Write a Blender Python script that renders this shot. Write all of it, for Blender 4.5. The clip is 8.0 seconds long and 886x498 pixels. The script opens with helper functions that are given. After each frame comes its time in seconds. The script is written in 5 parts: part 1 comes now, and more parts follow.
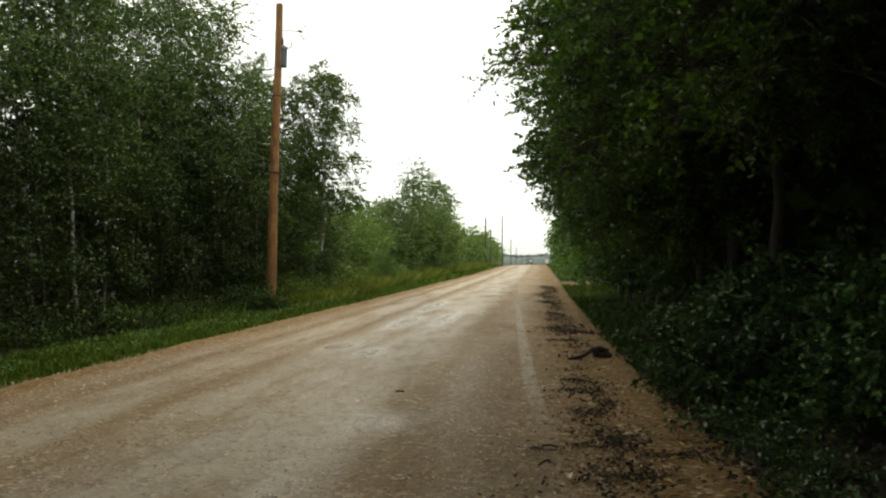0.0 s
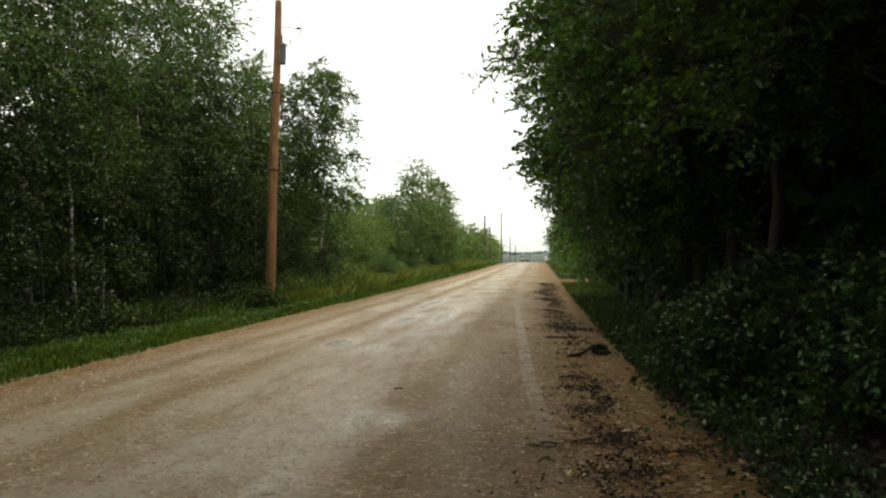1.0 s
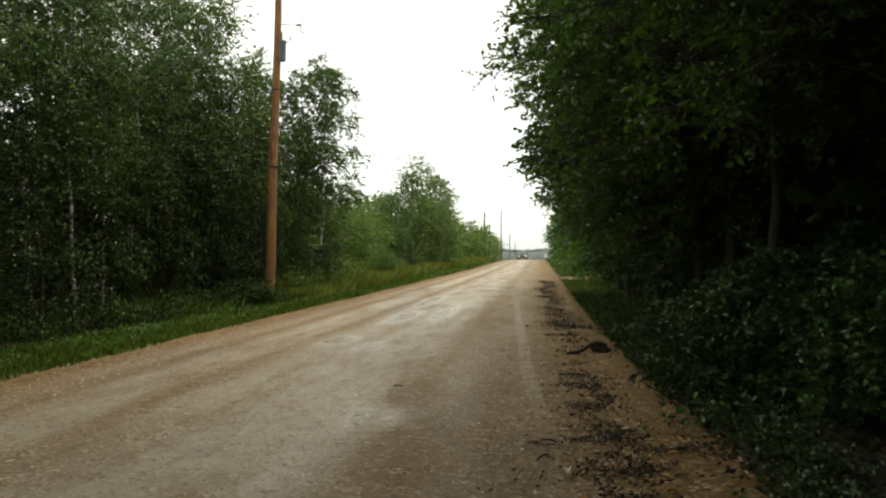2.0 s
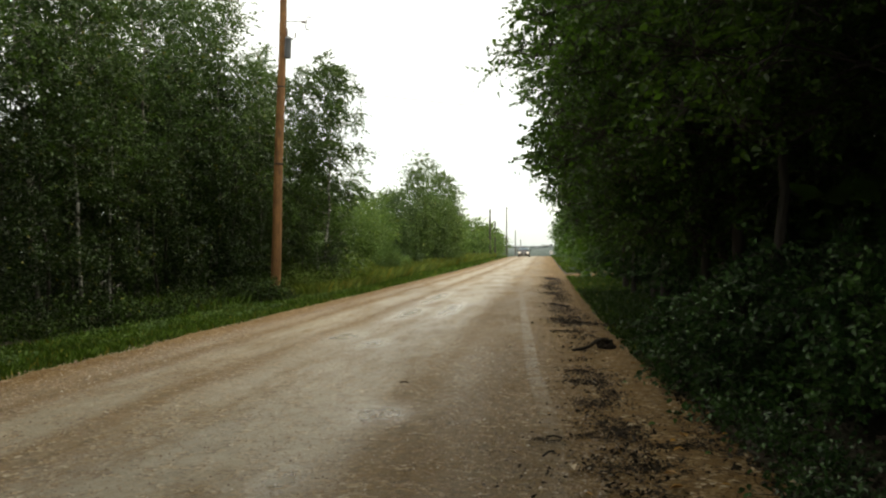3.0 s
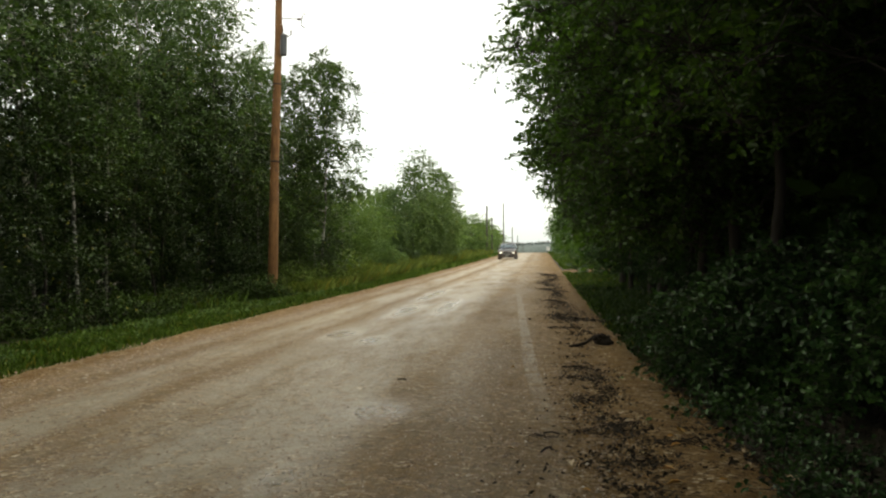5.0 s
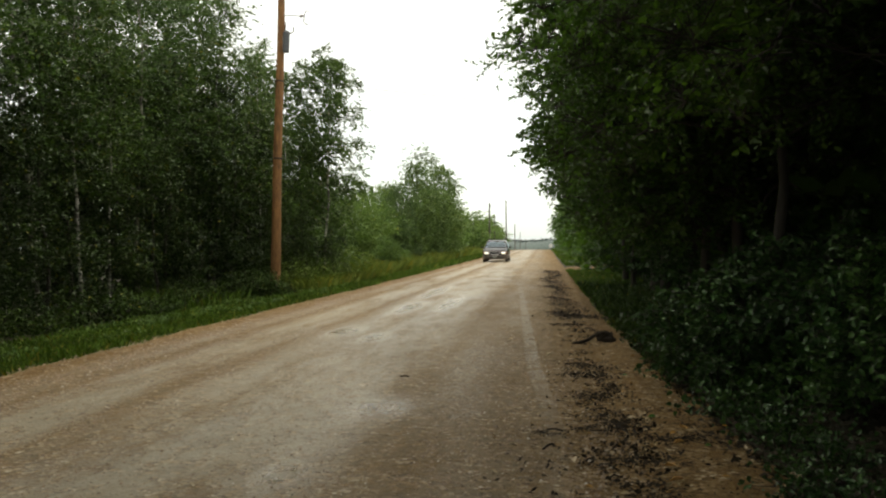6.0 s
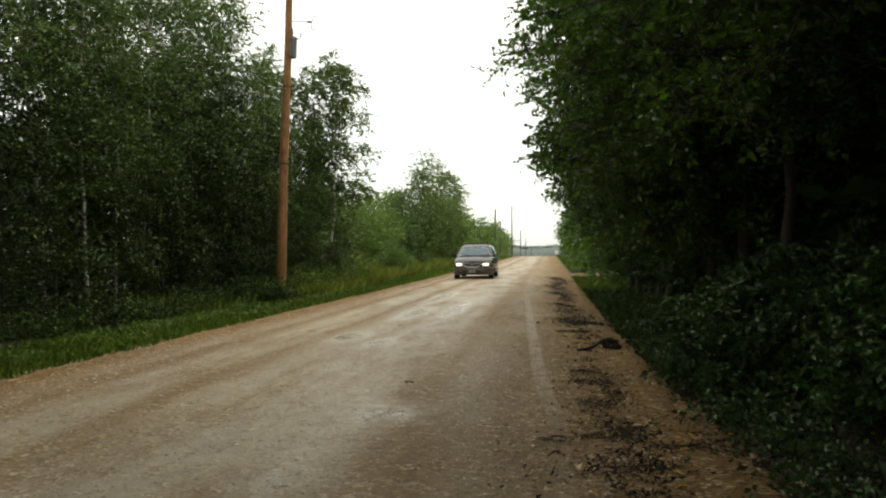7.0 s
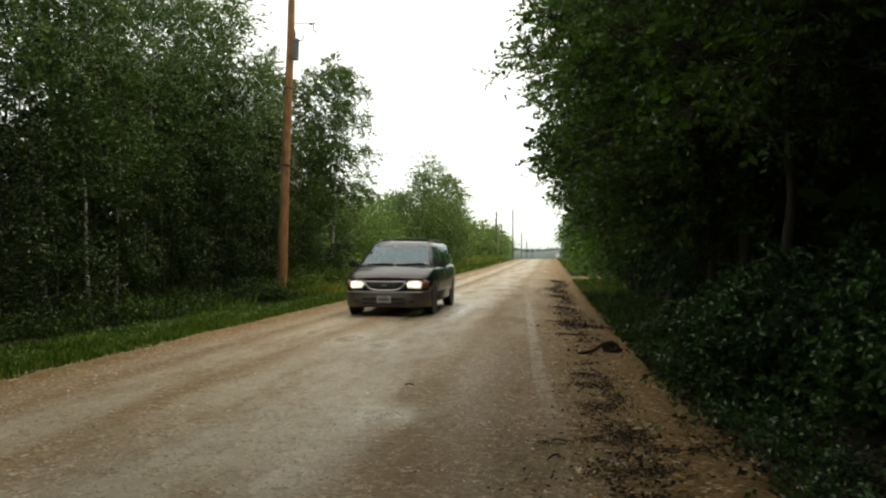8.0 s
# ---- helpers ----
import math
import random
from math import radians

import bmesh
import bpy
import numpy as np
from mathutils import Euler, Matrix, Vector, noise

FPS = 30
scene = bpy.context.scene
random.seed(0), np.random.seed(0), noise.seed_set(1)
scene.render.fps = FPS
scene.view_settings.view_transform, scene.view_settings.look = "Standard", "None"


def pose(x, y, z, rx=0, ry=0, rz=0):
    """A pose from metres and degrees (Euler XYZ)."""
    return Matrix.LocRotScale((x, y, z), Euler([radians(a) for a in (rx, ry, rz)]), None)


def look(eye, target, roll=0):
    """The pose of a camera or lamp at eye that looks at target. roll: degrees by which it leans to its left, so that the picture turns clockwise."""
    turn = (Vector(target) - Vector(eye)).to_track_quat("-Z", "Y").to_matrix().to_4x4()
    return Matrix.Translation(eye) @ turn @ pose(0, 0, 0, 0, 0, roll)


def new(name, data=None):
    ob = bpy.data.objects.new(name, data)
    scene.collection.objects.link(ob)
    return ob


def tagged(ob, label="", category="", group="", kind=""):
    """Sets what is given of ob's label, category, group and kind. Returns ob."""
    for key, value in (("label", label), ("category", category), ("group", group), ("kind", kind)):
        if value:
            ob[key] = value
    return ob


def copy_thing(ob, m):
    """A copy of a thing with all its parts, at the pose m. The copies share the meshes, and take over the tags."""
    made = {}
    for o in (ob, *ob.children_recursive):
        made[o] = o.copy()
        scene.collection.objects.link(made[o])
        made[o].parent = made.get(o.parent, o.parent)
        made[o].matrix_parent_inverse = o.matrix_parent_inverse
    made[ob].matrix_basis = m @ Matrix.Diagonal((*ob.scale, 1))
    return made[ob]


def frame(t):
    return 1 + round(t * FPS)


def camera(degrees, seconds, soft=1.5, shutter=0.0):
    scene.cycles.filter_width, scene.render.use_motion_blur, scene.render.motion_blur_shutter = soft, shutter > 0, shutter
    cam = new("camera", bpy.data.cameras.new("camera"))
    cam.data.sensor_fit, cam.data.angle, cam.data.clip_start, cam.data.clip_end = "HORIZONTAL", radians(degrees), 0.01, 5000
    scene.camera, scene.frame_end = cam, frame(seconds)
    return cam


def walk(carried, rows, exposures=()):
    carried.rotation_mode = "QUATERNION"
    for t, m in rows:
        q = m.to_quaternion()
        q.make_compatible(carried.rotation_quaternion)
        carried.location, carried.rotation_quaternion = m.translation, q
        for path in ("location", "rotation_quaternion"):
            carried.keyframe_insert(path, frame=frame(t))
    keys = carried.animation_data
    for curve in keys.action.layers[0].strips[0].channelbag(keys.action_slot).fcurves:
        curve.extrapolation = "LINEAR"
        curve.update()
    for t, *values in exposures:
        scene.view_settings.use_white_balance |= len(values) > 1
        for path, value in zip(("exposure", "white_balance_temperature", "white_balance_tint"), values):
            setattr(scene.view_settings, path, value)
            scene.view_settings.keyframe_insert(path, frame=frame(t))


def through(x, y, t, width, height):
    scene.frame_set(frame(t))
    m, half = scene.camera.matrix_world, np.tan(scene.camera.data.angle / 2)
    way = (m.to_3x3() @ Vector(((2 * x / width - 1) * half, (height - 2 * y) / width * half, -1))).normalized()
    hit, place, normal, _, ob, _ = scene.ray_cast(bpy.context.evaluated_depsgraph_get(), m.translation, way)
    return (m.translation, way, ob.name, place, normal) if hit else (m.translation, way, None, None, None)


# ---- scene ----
cam = camera(60, 8.0, soft=2.2)
EYE = Vector((0.0, 0.0, 1.42))
# seconds, turn to the left, tilt upwards, lean (degrees); the viewer stands still and only the wrist moves
TURNS = [
    (0.0, 7.216, 0.776, -0.39), (0.5, 7.421, 0.645, -0.298), (1.0, 7.153, 0.571, -0.378), (1.5, 6.996, 0.498, -0.26),
    (3.0, 7.545, 0.126, -0.371), (3.5, 7.481, 0.102, -0.443), (4.0, 7.341, 0.099, -0.541), (4.5, 7.283, 0.036, -0.60),
    (6.0, 7.518, -0.331, -0.634), (6.5, 7.735, -0.111, -0.395), (7.0, 7.934, 0.112, -0.321), (7.5, 7.921, 0.221, -0.159),
    (8.0, 7.997, 0.291, -0.003),
]


def aim(turn, tilt):
    a, b = radians(turn), radians(tilt)
    return EYE + Vector((-math.sin(a) * math.cos(b), math.cos(a) * math.cos(b), math.sin(b)))


walk(cam, [(t, look(EYE, aim(a, b), c)) for t, a, b, c in TURNS], exposures=[(0.0, 0.06, 7500, 6), (8.0, 0.06, 7500, 6)])

# ---- light: a bright overcast sky ----
world = bpy.data.worlds.new("overcast")
scene.world = world
world.use_nodes = True
wn, wl = world.node_tree.nodes, world.node_tree.links
wn.clear()
sky = wn.new("ShaderNodeTexSky")
sky.sky_type, sky.sun_disc = "NISHITA", False
sky.sun_elevation, sky.sun_rotation = radians(55), radians(63)
clear_air = wn.new("ShaderNodeBackground")
clear_air.inputs[1].default_value = 0.05
wl.new(sky.outputs[0], clear_air.inputs[0])
coord = wn.new("ShaderNodeTexCoord")
height = wn.new("ShaderNodeSeparateXYZ")
wl.new(coord.outputs["Generated"], height.inputs[0])
ramp = wn.new("ShaderNodeValToRGB")
# an overcast sky: bluish murk at the skyline, brightest overhead
for e, (at, c) in zip([ramp.color_ramp.elements[0], ramp.color_ramp.elements[1], ramp.color_ramp.elements.new(0.3), ramp.color_ramp.elements.new(0.6)],
                      [(0.0, (0.28, 0.33, 0.37)), (1.0, (1.0, 0.97, 0.90)), (0.05, (0.42, 0.445, 0.465)), (0.45, (0.64, 0.635, 0.61))]):
    e.position, e.color = at, (*c, 1)
wl.new(height.outputs[2], ramp.inputs[0])
cloud = wn.new("ShaderNodeBackground")
cloud.inputs[1].default_value = 2.25
wl.new(ramp.outputs[0], cloud.inputs[0])
both = wn.new("ShaderNodeAddShader")
wl.new(clear_air.outputs[0], both.inputs[0])
wl.new(cloud.outputs[0], both.inputs[1])
wout = wn.new("ShaderNodeOutputWorld")
wl.new(both.outputs[0], wout.inputs[0])

sun = new("sun", bpy.data.lights.new("sun", "SUN"))
sun.data.energy, sun.data.angle, sun.data.color = 0.6, radians(25), (1.0, 0.97, 0.92)
sun.matrix_world = look((20, 10, 34), (0, 0, 0))


# ---- materials ----
class Mat:
    """A small builder for node materials."""

    def __init__(self, name):
        self.m = bpy.data.materials.new(name)
        self.m.use_nodes = True
        self.n, self.l = self.m.node_tree.nodes, self.m.node_tree.links
        self.b = self.n["Principled BSDF"]
        self.out = self.n["Material Output"]

    def node(self, kind, **values):
        nd = self.n.new(kind)
        for k, v in values.items():
            nd.inputs[k.replace("_", " ")].default_value = v
        return nd

    def link(self, a, b):
        self.l.new(a, b)

    def place(self):
        return self.n.new("ShaderNodeNewGeometry").outputs["Position"]

    def obj(self):
        return self.n.new("ShaderNodeTexCoord").outputs["Object"]

    def noise(self, vec, scale, detail=4.0, rough=0.6):
        nd = self.node("ShaderNodeTexNoise", Scale=scale, Detail=detail, Roughness=rough)
        self.link(vec, nd.inputs["Vector"])
        return nd.outputs["Fac"]

    def ramp(self, fac, *stops):
        nd = self.n.new("ShaderNodeValToRGB")
        els = nd.color_ramp.elements
        while len(els) < len(stops):
            els.new(0.5)
        for e, (p, c) in zip(els, stops):
            e.position, e.color = p, (c, c, c, 1) if isinstance(c, (int, float)) else (*c, 1)
        self.link(fac, nd.inputs[0])
        return nd.outputs[0]

    def mix(self, fac, a, b, mode="MIX"):
        nd = self.n.new("ShaderNodeMix")
        nd.data_type, nd.blend_type = "RGBA", mode
        for i, v in ((0, fac), (6, a), (7, b)):
            if isinstance(v, bpy.types.NodeSocket):
                self.link(v, nd.inputs[i])
            else:
                nd.inputs[i].default_value = v if i == 0 else ((v, v, v, 1) if isinstance(v, (int, float)) else (*v, 1))
        return nd.outputs[2]

    def calc(self, op, *vals):
        nd = self.n.new("ShaderNodeMath")
        nd.operation = op
        for i, v in enumerate(vals):
            if isinstance(v, bpy.types.NodeSocket):
                self.link(v, nd.inputs[i])
            else:
                nd.inputs[i].default_value = v
        return nd.outputs[0]

    def bump(self, height, strength, distance=0.01):
        nd = self.node("ShaderNodeBump", Strength=strength, Distance=distance)
        self.link(height, nd.inputs["Height"])
        self.link(nd.outputs[0], self.b.inputs["Normal"])
        return nd.outputs[0]

    def set(self, color=None, rough=None, metal=None, spec=None, coat=None):
        for key, v in (("Base Color", color), ("Roughness", rough), ("Metallic", metal), ("Specular IOR Level", spec), ("Coat Weight", coat)):
            if v is None:
                continue
            if isinstance(v, bpy.types.NodeSocket):
                self.link(v, self.b.inputs[key])
            else:
                self.b.inputs[key].default_value = (*v, 1) if isinstance(v, tuple) else v
        return self


def leaf_material(name, dark, light, yellow=0.02, through=0.11, gloss=0.5, sheen=0.1):
    """Leaves: colour varies from leaf to leaf and from plant to plant, some light comes through."""
    k = Mat(name)
    geo = k.n.new("ShaderNodeNewGeometry")
    info = k.n.new("ShaderNodeObjectInfo")
    isl = geo.outputs["Random Per Island"]
    c = k.ramp(isl, (0.0, dark), (0.55, tuple((a + b) / 2 for a, b in zip(dark, light))), (1.0 - yellow - 0.01, light), (1.0 - yellow, (0.20, 0.19, 0.04) if yellow else light))
    tone = k.ramp(info.outputs["Random"], (0.0, (0.75, 0.78, 0.8)), (1.0, (1.2, 1.15, 0.95)))
    patch = k.ramp(k.noise(geo.outputs["Position"], 0.5, 2), (0.3, 0.75), (0.7, 1.25))
    c = k.mix(1.0, c, tone, "MULTIPLY")
    c = k.mix(1.0, c, patch, "MULTIPLY")
    k.set(c, gloss, spec=sheen)
    tr = k.n.new("ShaderNodeBsdfTranslucent")
    k.link(k.mix(1.0, c, (1.25, 1.35, 0.55), "MULTIPLY"), tr.inputs[0])
    ms = k.n.new("ShaderNodeMixShader")
    ms.inputs[0].default_value = through
    k.link(k.b.outputs[0], ms.inputs[1])
    k.link(tr.outputs[0], ms.inputs[2])
    k.link(ms.outputs[0], k.out.inputs[0])
    return k.m


def bark_material(name, a, b, scale=9.0, marks=None):
    k = Mat(name)
    p = k.obj()
    mp = k.n.new("ShaderNodeMapping")
    mp.inputs["Scale"].default_value = (1, 1, 0.22) if marks is None else (0.5, 0.5, 1.6)
    k.link(p, mp.inputs[0])
    f = k.noise(mp.outputs[0], scale, 6, 0.7)
    c = k.ramp(f, (0.3, a), (0.7, b))
    if marks:
        spots = k.ramp(k.noise(mp.outputs[0], 4.0, 3), (0.46, 0.0), (0.56, 1.0))
        c = k.mix(spots, c, marks)
    k.set(c, 0.8)
    k.bump(f, 0.6, 0.02)
    return k.m


def plain(name, color, rough=0.5, metal=0.0, grain=0.25, scale=20.0, coat=0.0, relief=0.0):
    k = Mat(name)
    f = k.noise(k.obj(), scale, 4)
    g = k.noise(k.obj(), scale * 0.12, 2)
    m = k.mix(0.5, k.ramp(f, (0.25, 1 - grain), (0.75, 1 + grain)), k.ramp(g, (0.3, 1 - grain), (0.7, 1 + grain)))
    k.set(k.mix(1.0, color, m, "MULTIPLY"), rough, metal, coat=coat)
    if relief:
        k.bump(f, relief, 0.01)
    return k.m


def gravel_material():
    """Wet packed gravel: smooth pale wheel lanes, loose brown stone between them and at the edges, damp shallow patches."""
    k = Mat("wet_gravel")
    p = k.place()
    xyz = k.n.new("ShaderNodeSeparateXYZ")
    k.link(p, xyz.inputs[0])
    x, y = xyz.outputs[0], xyz.outputs[1]
    wob = k.calc("MULTIPLY", k.calc("SUBTRACT", k.noise(p, 0.3, 3), 0.5), 0.5)
    xw = k.calc("ADD", x, wob)

    def band(centre, width, power=2.0, along=None):
        d = k.calc("ABSOLUTE", k.calc("DIVIDE", k.calc("SUBTRACT", xw if along is None else along, centre), width))
        return k.calc("POWER", 2.718, k.calc("MULTIPLY", k.calc("POWER", d, power), -1.0))

    # packed lanes, parted by two thin lines of loose stone
    lanes = k.calc("MAXIMUM", k.calc("MAXIMUM", band(-4.22, 0.50, 4.0), k.calc("MULTIPLY", band(-5.15, 0.30), 0.55)), band(-2.42, 1.20, 4.0))
    lanes = k.calc("MAXIMUM", lanes, k.calc("MULTIPLY", band(-0.75, 0.8), 0.48))
    stretch = k.n.new("ShaderNodeMapping")
    stretch.inputs["Scale"].default_value = (1.0, 0.22, 1.0)
    k.link(p, stretch.inputs[0])
    blot = k.noise(stretch.outputs[0], 1.3, 6, 0.66)
    smooth = k.calc("MULTIPLY", lanes, k.ramp(blot, (0.33, 0.30), (0.55, 1.1)))
    # a single fresh tyre track on the east side, bending away to the lanes
    bend = k.calc("ADD", k.calc("MULTIPLY", k.calc("MINIMUM", k.calc("MAXIMUM", k.calc("SUBTRACT", y, 6.0), 0.0), 3.0), 0.067), k.calc("MULTIPLY", k.calc("MAXIMUM", k.calc("SUBTRACT", y, 9.0), 0.0), 0.0395))
    line = k.calc("ADD", x, bend)
    tyre = band(0.055, 0.092, 8.0, line)
    tread = k.n.new("ShaderNodeMapping")
    tread.inputs["Scale"].default_value = (0.6, 1.0, 1.0)
    k.link(p, tread.inputs[0])
    tyre = k.calc("MULTIPLY", tyre, k.ramp(k.noise(tread.outputs[0], 5.0, 5, 0.7), (0.36, 0.35), (0.58, 0.85)))
    tyre = k.calc("MULTIPLY", tyre, k.ramp(k.calc("DIVIDE", y, 60.0), (0.09, 0.45), (0.14, 1.0), (0.35, 1.0), (0.6, 0.0)))
    smooth = k.calc("MINIMUM", k.calc("MAXIMUM", smooth, tyre), 1.0)
    vor = k.node("ShaderNodeTexVoronoi", Scale=34.0, Randomness=1.0)
    k.link(p, vor.inputs["Vector"])
    vor2 = k.node("ShaderNodeTexVoronoi", Scale=90.0, Randomness=1.0)
    k.link(p, vor2.inputs["Vector"])
    hsv = k.n.new("ShaderNodeSeparateColor")
    k.link(vor.outputs["Color"], hsv.inputs[0])
    stone = k.ramp(hsv.outputs[0], (0.0, (0.055, 0.034, 0.015)), (0.5, (0.185, 0.118, 0.050)), (0.86, (0.40, 0.28, 0.15)), (1.0, (0.62, 0.53, 0.40)))
    fines = k.ramp(k.noise(p, 14.0, 6, 0.7), (0.3, (0.116, 0.067, 0.023)), (0.7, (0.236, 0.143, 0.050)))
    loose = k.mix(k.ramp(k.noise(p, 5.0, 5, 0.7), (0.42, 0.0), (0.6, 0.85)), fines, stone)
    packed = k.ramp(k.noise(p, 3.0, 6, 0.65), (0.3, (0.222, 0.187, 0.124)), (0.7, (0.325, 0.278, 0.192)))
    grit = k.ramp(k.noise(p, 7.0, 6, 0.8), (0.47, 0.0), (0.60, 0.8))
    packed = k.mix(grit, packed, stone)
    base = k.mix(smooth, loose, packed)
    base = k.mix(1.0, base, k.ramp(k.noise(stretch.outputs[0], 0.5, 4), (0.3, 0.78), (0.7, 1.15)), "MULTIPLY")
    damp = k.calc("MULTIPLY", smooth, k.ramp(k.noise(stretch.outputs[0], 1.7, 4, 0.6), (0.47, 0.0), (0.66, 1.0)))
    # shallow wet hollows in the wheel lanes
    ragged = k.calc("MULTIPLY", k.calc("SUBTRACT", k.noise(stretch.outputs[0], 3.0, 4), 0.5), 0.5)
    xr = k.calc("ADD", x, ragged)
    pools = None
    for cx, cy, rx, ry in ((-1.44, 6.45, 0.26, 0.45), (-1.6, 4.5, 0.20, 0.3), (-3.25, 12.1, 0.36, 0.75), (-2.55, 11.3, 0.22, 0.6), (-3.0, 16.9, 0.30, 2.2), (-3.2, 22.5, 0.28, 4.0), (-2.2, 18.0, 0.22, 3.0)):
        ex = k.calc("DIVIDE", k.calc("SUBTRACT", xr, cx), rx)
        ey = k.calc("DIVIDE", k.calc("SUBTRACT", y, cy), ry)
        pool = k.calc("POWER", 2.718, k.calc("MULTIPLY", k.calc("ADD", k.calc("MULTIPLY", ex, ex), k.calc("MULTIPLY", ey, ey)), -1.0))
        pools = pool if pools is None else k.calc("MAXIMUM", pools, pool)
    pools = k.calc("MULTIPLY", pools, k.ramp(k.noise(p, 6.5, 5, 0.7), (0.30, 0.3), (0.48, 1.0)))
    damp = k.calc("MAXIMUM", k.calc("MULTIPLY", damp, 0.55), pools)
    base = k.mix(damp, base, k.mix(1.0, base, 0.96, "MULTIPLY"))
    k.link(k.mix(damp, k.mix(smooth, 0.14, 0.45), 0.85), k.b.inputs["Specular IOR Level"])
    k.set(base, None)
    r = k.mix(smooth, 0.78, 0.5)
    k.link(k.mix(pools, k.mix(damp, r, 0.40), 0.2), k.b.inputs["Roughness"])
    rel = k.calc("ADD", k.calc("MULTIPLY", vor.outputs["Distance"], 0.6), k.calc("MULTIPLY", vor2.outputs["Distance"], 0.35))
    rel = k.calc("ADD", rel, k.calc("MULTIPLY", k.noise(p, 3.0, 5), 1.4))
    lo = k.calc("MULTIPLY", rel, k.calc("SUBTRACT", 1.0, k.calc("MULTIPLY", smooth, 0.75)))
    lo = k.calc("MULTIPLY", lo, k.calc("SUBTRACT", 1.0, k.calc("MULTIPLY", pools, 0.8)))
    k.bump(lo, 0.9, 0.03)
    return k.m


def soil_material():
    k = Mat("verge_soil")
    p = k.place()
    g = k.noise(p, 1.2, 5)
    f = k.noise(p, 22.0, 6, 0.7)
    c = k.mix(k.ramp(g, (0.4, 0.0), (0.6, 1.0)), k.ramp(f, (0.3, (0.016, 0.012, 0.007)), (0.7, (0.048, 0.034, 0.018))), k.ramp(f, (0.3, (0.018, 0.017, 0.006)), (0.7, (0.045, 0.042, 0.015))))
    k.set(c, 0.9)
    k.bump(f, 0.8, 0.03)
    return k.m


M_ROAD = gravel_material()
M_SOIL = soil_material()
M_LEAF_ASPEN = leaf_material("aspen_leaf", (0.034, 0.065, 0.019), (0.096, 0.165, 0.046), 0.006, through=0.26, gloss=0.34, sheen=0.28)
# shade of the lower wood is put into this darker leaf colour
M_LEAF_ALDER_SHADED = leaf_material("shaded_alder_leaf", (0.014, 0.028, 0.009), (0.040, 0.070, 0.020), 0.008, through=0.2, gloss=0.36, sheen=0.16)
M_LEAF_OAK = leaf_material("oak_leaf", (0.030, 0.066, 0.016), (0.074, 0.144, 0.036), 0.0, through=0.40, gloss=0.38, sheen=0.25)
M_LEAF_WILLOW = leaf_material("willow_leaf", (0.068, 0.122, 0.042), (0.150, 0.228, 0.078), 0.004, through=0.26)
M_LEAF_POPLAR = leaf_material("poplar_leaf", (0.052, 0.094, 0.033), (0.132, 0.202, 0.072), 0.004, through=0.24, sheen=0.25)
M_LEAF_BUSH = leaf_material("bush_leaf", (0.021, 0.056, 0.017), (0.066, 0.140, 0.042), 0.0, through=0.10, gloss=0.32, sheen=0.22)
# distance haze is mixed into this pale bluish leaf colour
M_LEAF_HAZED = leaf_material("hazed_leaf", (0.115, 0.145, 0.150), (0.140, 0.172, 0.178), 0.0)
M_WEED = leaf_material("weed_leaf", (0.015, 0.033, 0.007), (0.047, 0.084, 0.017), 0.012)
M_WEED_LIGHT = leaf_material("meadow_weed_leaf", (0.060, 0.100, 0.018), (0.140, 0.205, 0.040), 0.03)
M_GRASS = leaf_material("grass_blade", (0.042, 0.082, 0.014), (0.100, 0.168, 0.030), 0.05, gloss=0.5)
M_MEADOW = leaf_material("meadow_grass_blade", (0.085, 0.122, 0.028), (0.180, 0.220, 0.055), 0.14, through=0.2)
M_BARK_PALE = bark_material("aspen_bark", (0.17, 0.165, 0.135), (0.34, 0.33, 0.28), 6.0, (0.06, 0.055, 0.05))
M_BARK_WHITE = bark_material("birch_bark", (0.36, 0.35, 0.31), (0.62, 0.61, 0.56), 6.0, (0.10, 0.09, 0.08))
M_BARK_DARK = bark_material("dark_bark", (0.012, 0.009, 0.007), (0.040, 0.032, 0.025), 12.0)
M_POLE = bark_material("pole_wood", (0.075, 0.034, 0.012), (0.31, 0.150, 0.050), 11.0)
M_POLE_GREY = bark_material("weathered_pole_wood", (0.05, 0.045, 0.04), (0.10, 0.09, 0.08), 14.0)
M_STEEL = plain("galvanised_steel", (0.32, 0.33, 0.34), 0.45, 0.8)
M_TRANSFORMER = plain("grey_enamel", (0.13, 0.14, 0.15), 0.4, 0.1, 0.15)
M_CERAMIC = plain("brown_porcelain", (0.10, 0.06, 0.045), 0.2)
M_CABLE = plain("grey_cable", (0.16, 0.16, 0.165), 0.5)
M_CLOD = plain("dark_earth", (0.034, 0.024, 0.014), 0.85, 0, 0.5, 30.0, relief=0.8)
M_STICK = plain("dead_wood", (0.030, 0.024, 0.018), 0.8, 0, 0.4, 40.0, relief=0.6)
M_ROTTEN = plain("rotten_leaf", (0.036, 0.028, 0.018), 0.8, 0, 0.6, 25.0)
for wet in (M_CLOD, M_STICK, M_ROTTEN):
    wet.node_tree.nodes["Principled BSDF"].inputs["Specular IOR Level"].default_value = 0.15
M_YELLOW = plain("yellow_leaf", (0.42, 0.22, 0.04), 0.5, 0, 0.3, 30.0)
M_DRY = plain("dry_leaf", (0.38, 0.29, 0.17), 0.6, 0, 0.3, 30.0)


def pebble_material():
    k = Mat("pebble")
    r = k.n.new("ShaderNodeNewGeometry").outputs["Random Per Island"]
    k.set(k.ramp(r, (0.0, (0.11, 0.073, 0.042)), (0.4, (0.22, 0.15, 0.09)), (0.75, (0.28, 0.19, 0.11)), (0.95, (0.36, 0.28, 0.19)), (1.0, (0.52, 0.46, 0.38))), 0.55)
    return k.m


M_PEBBLE = pebble_material()
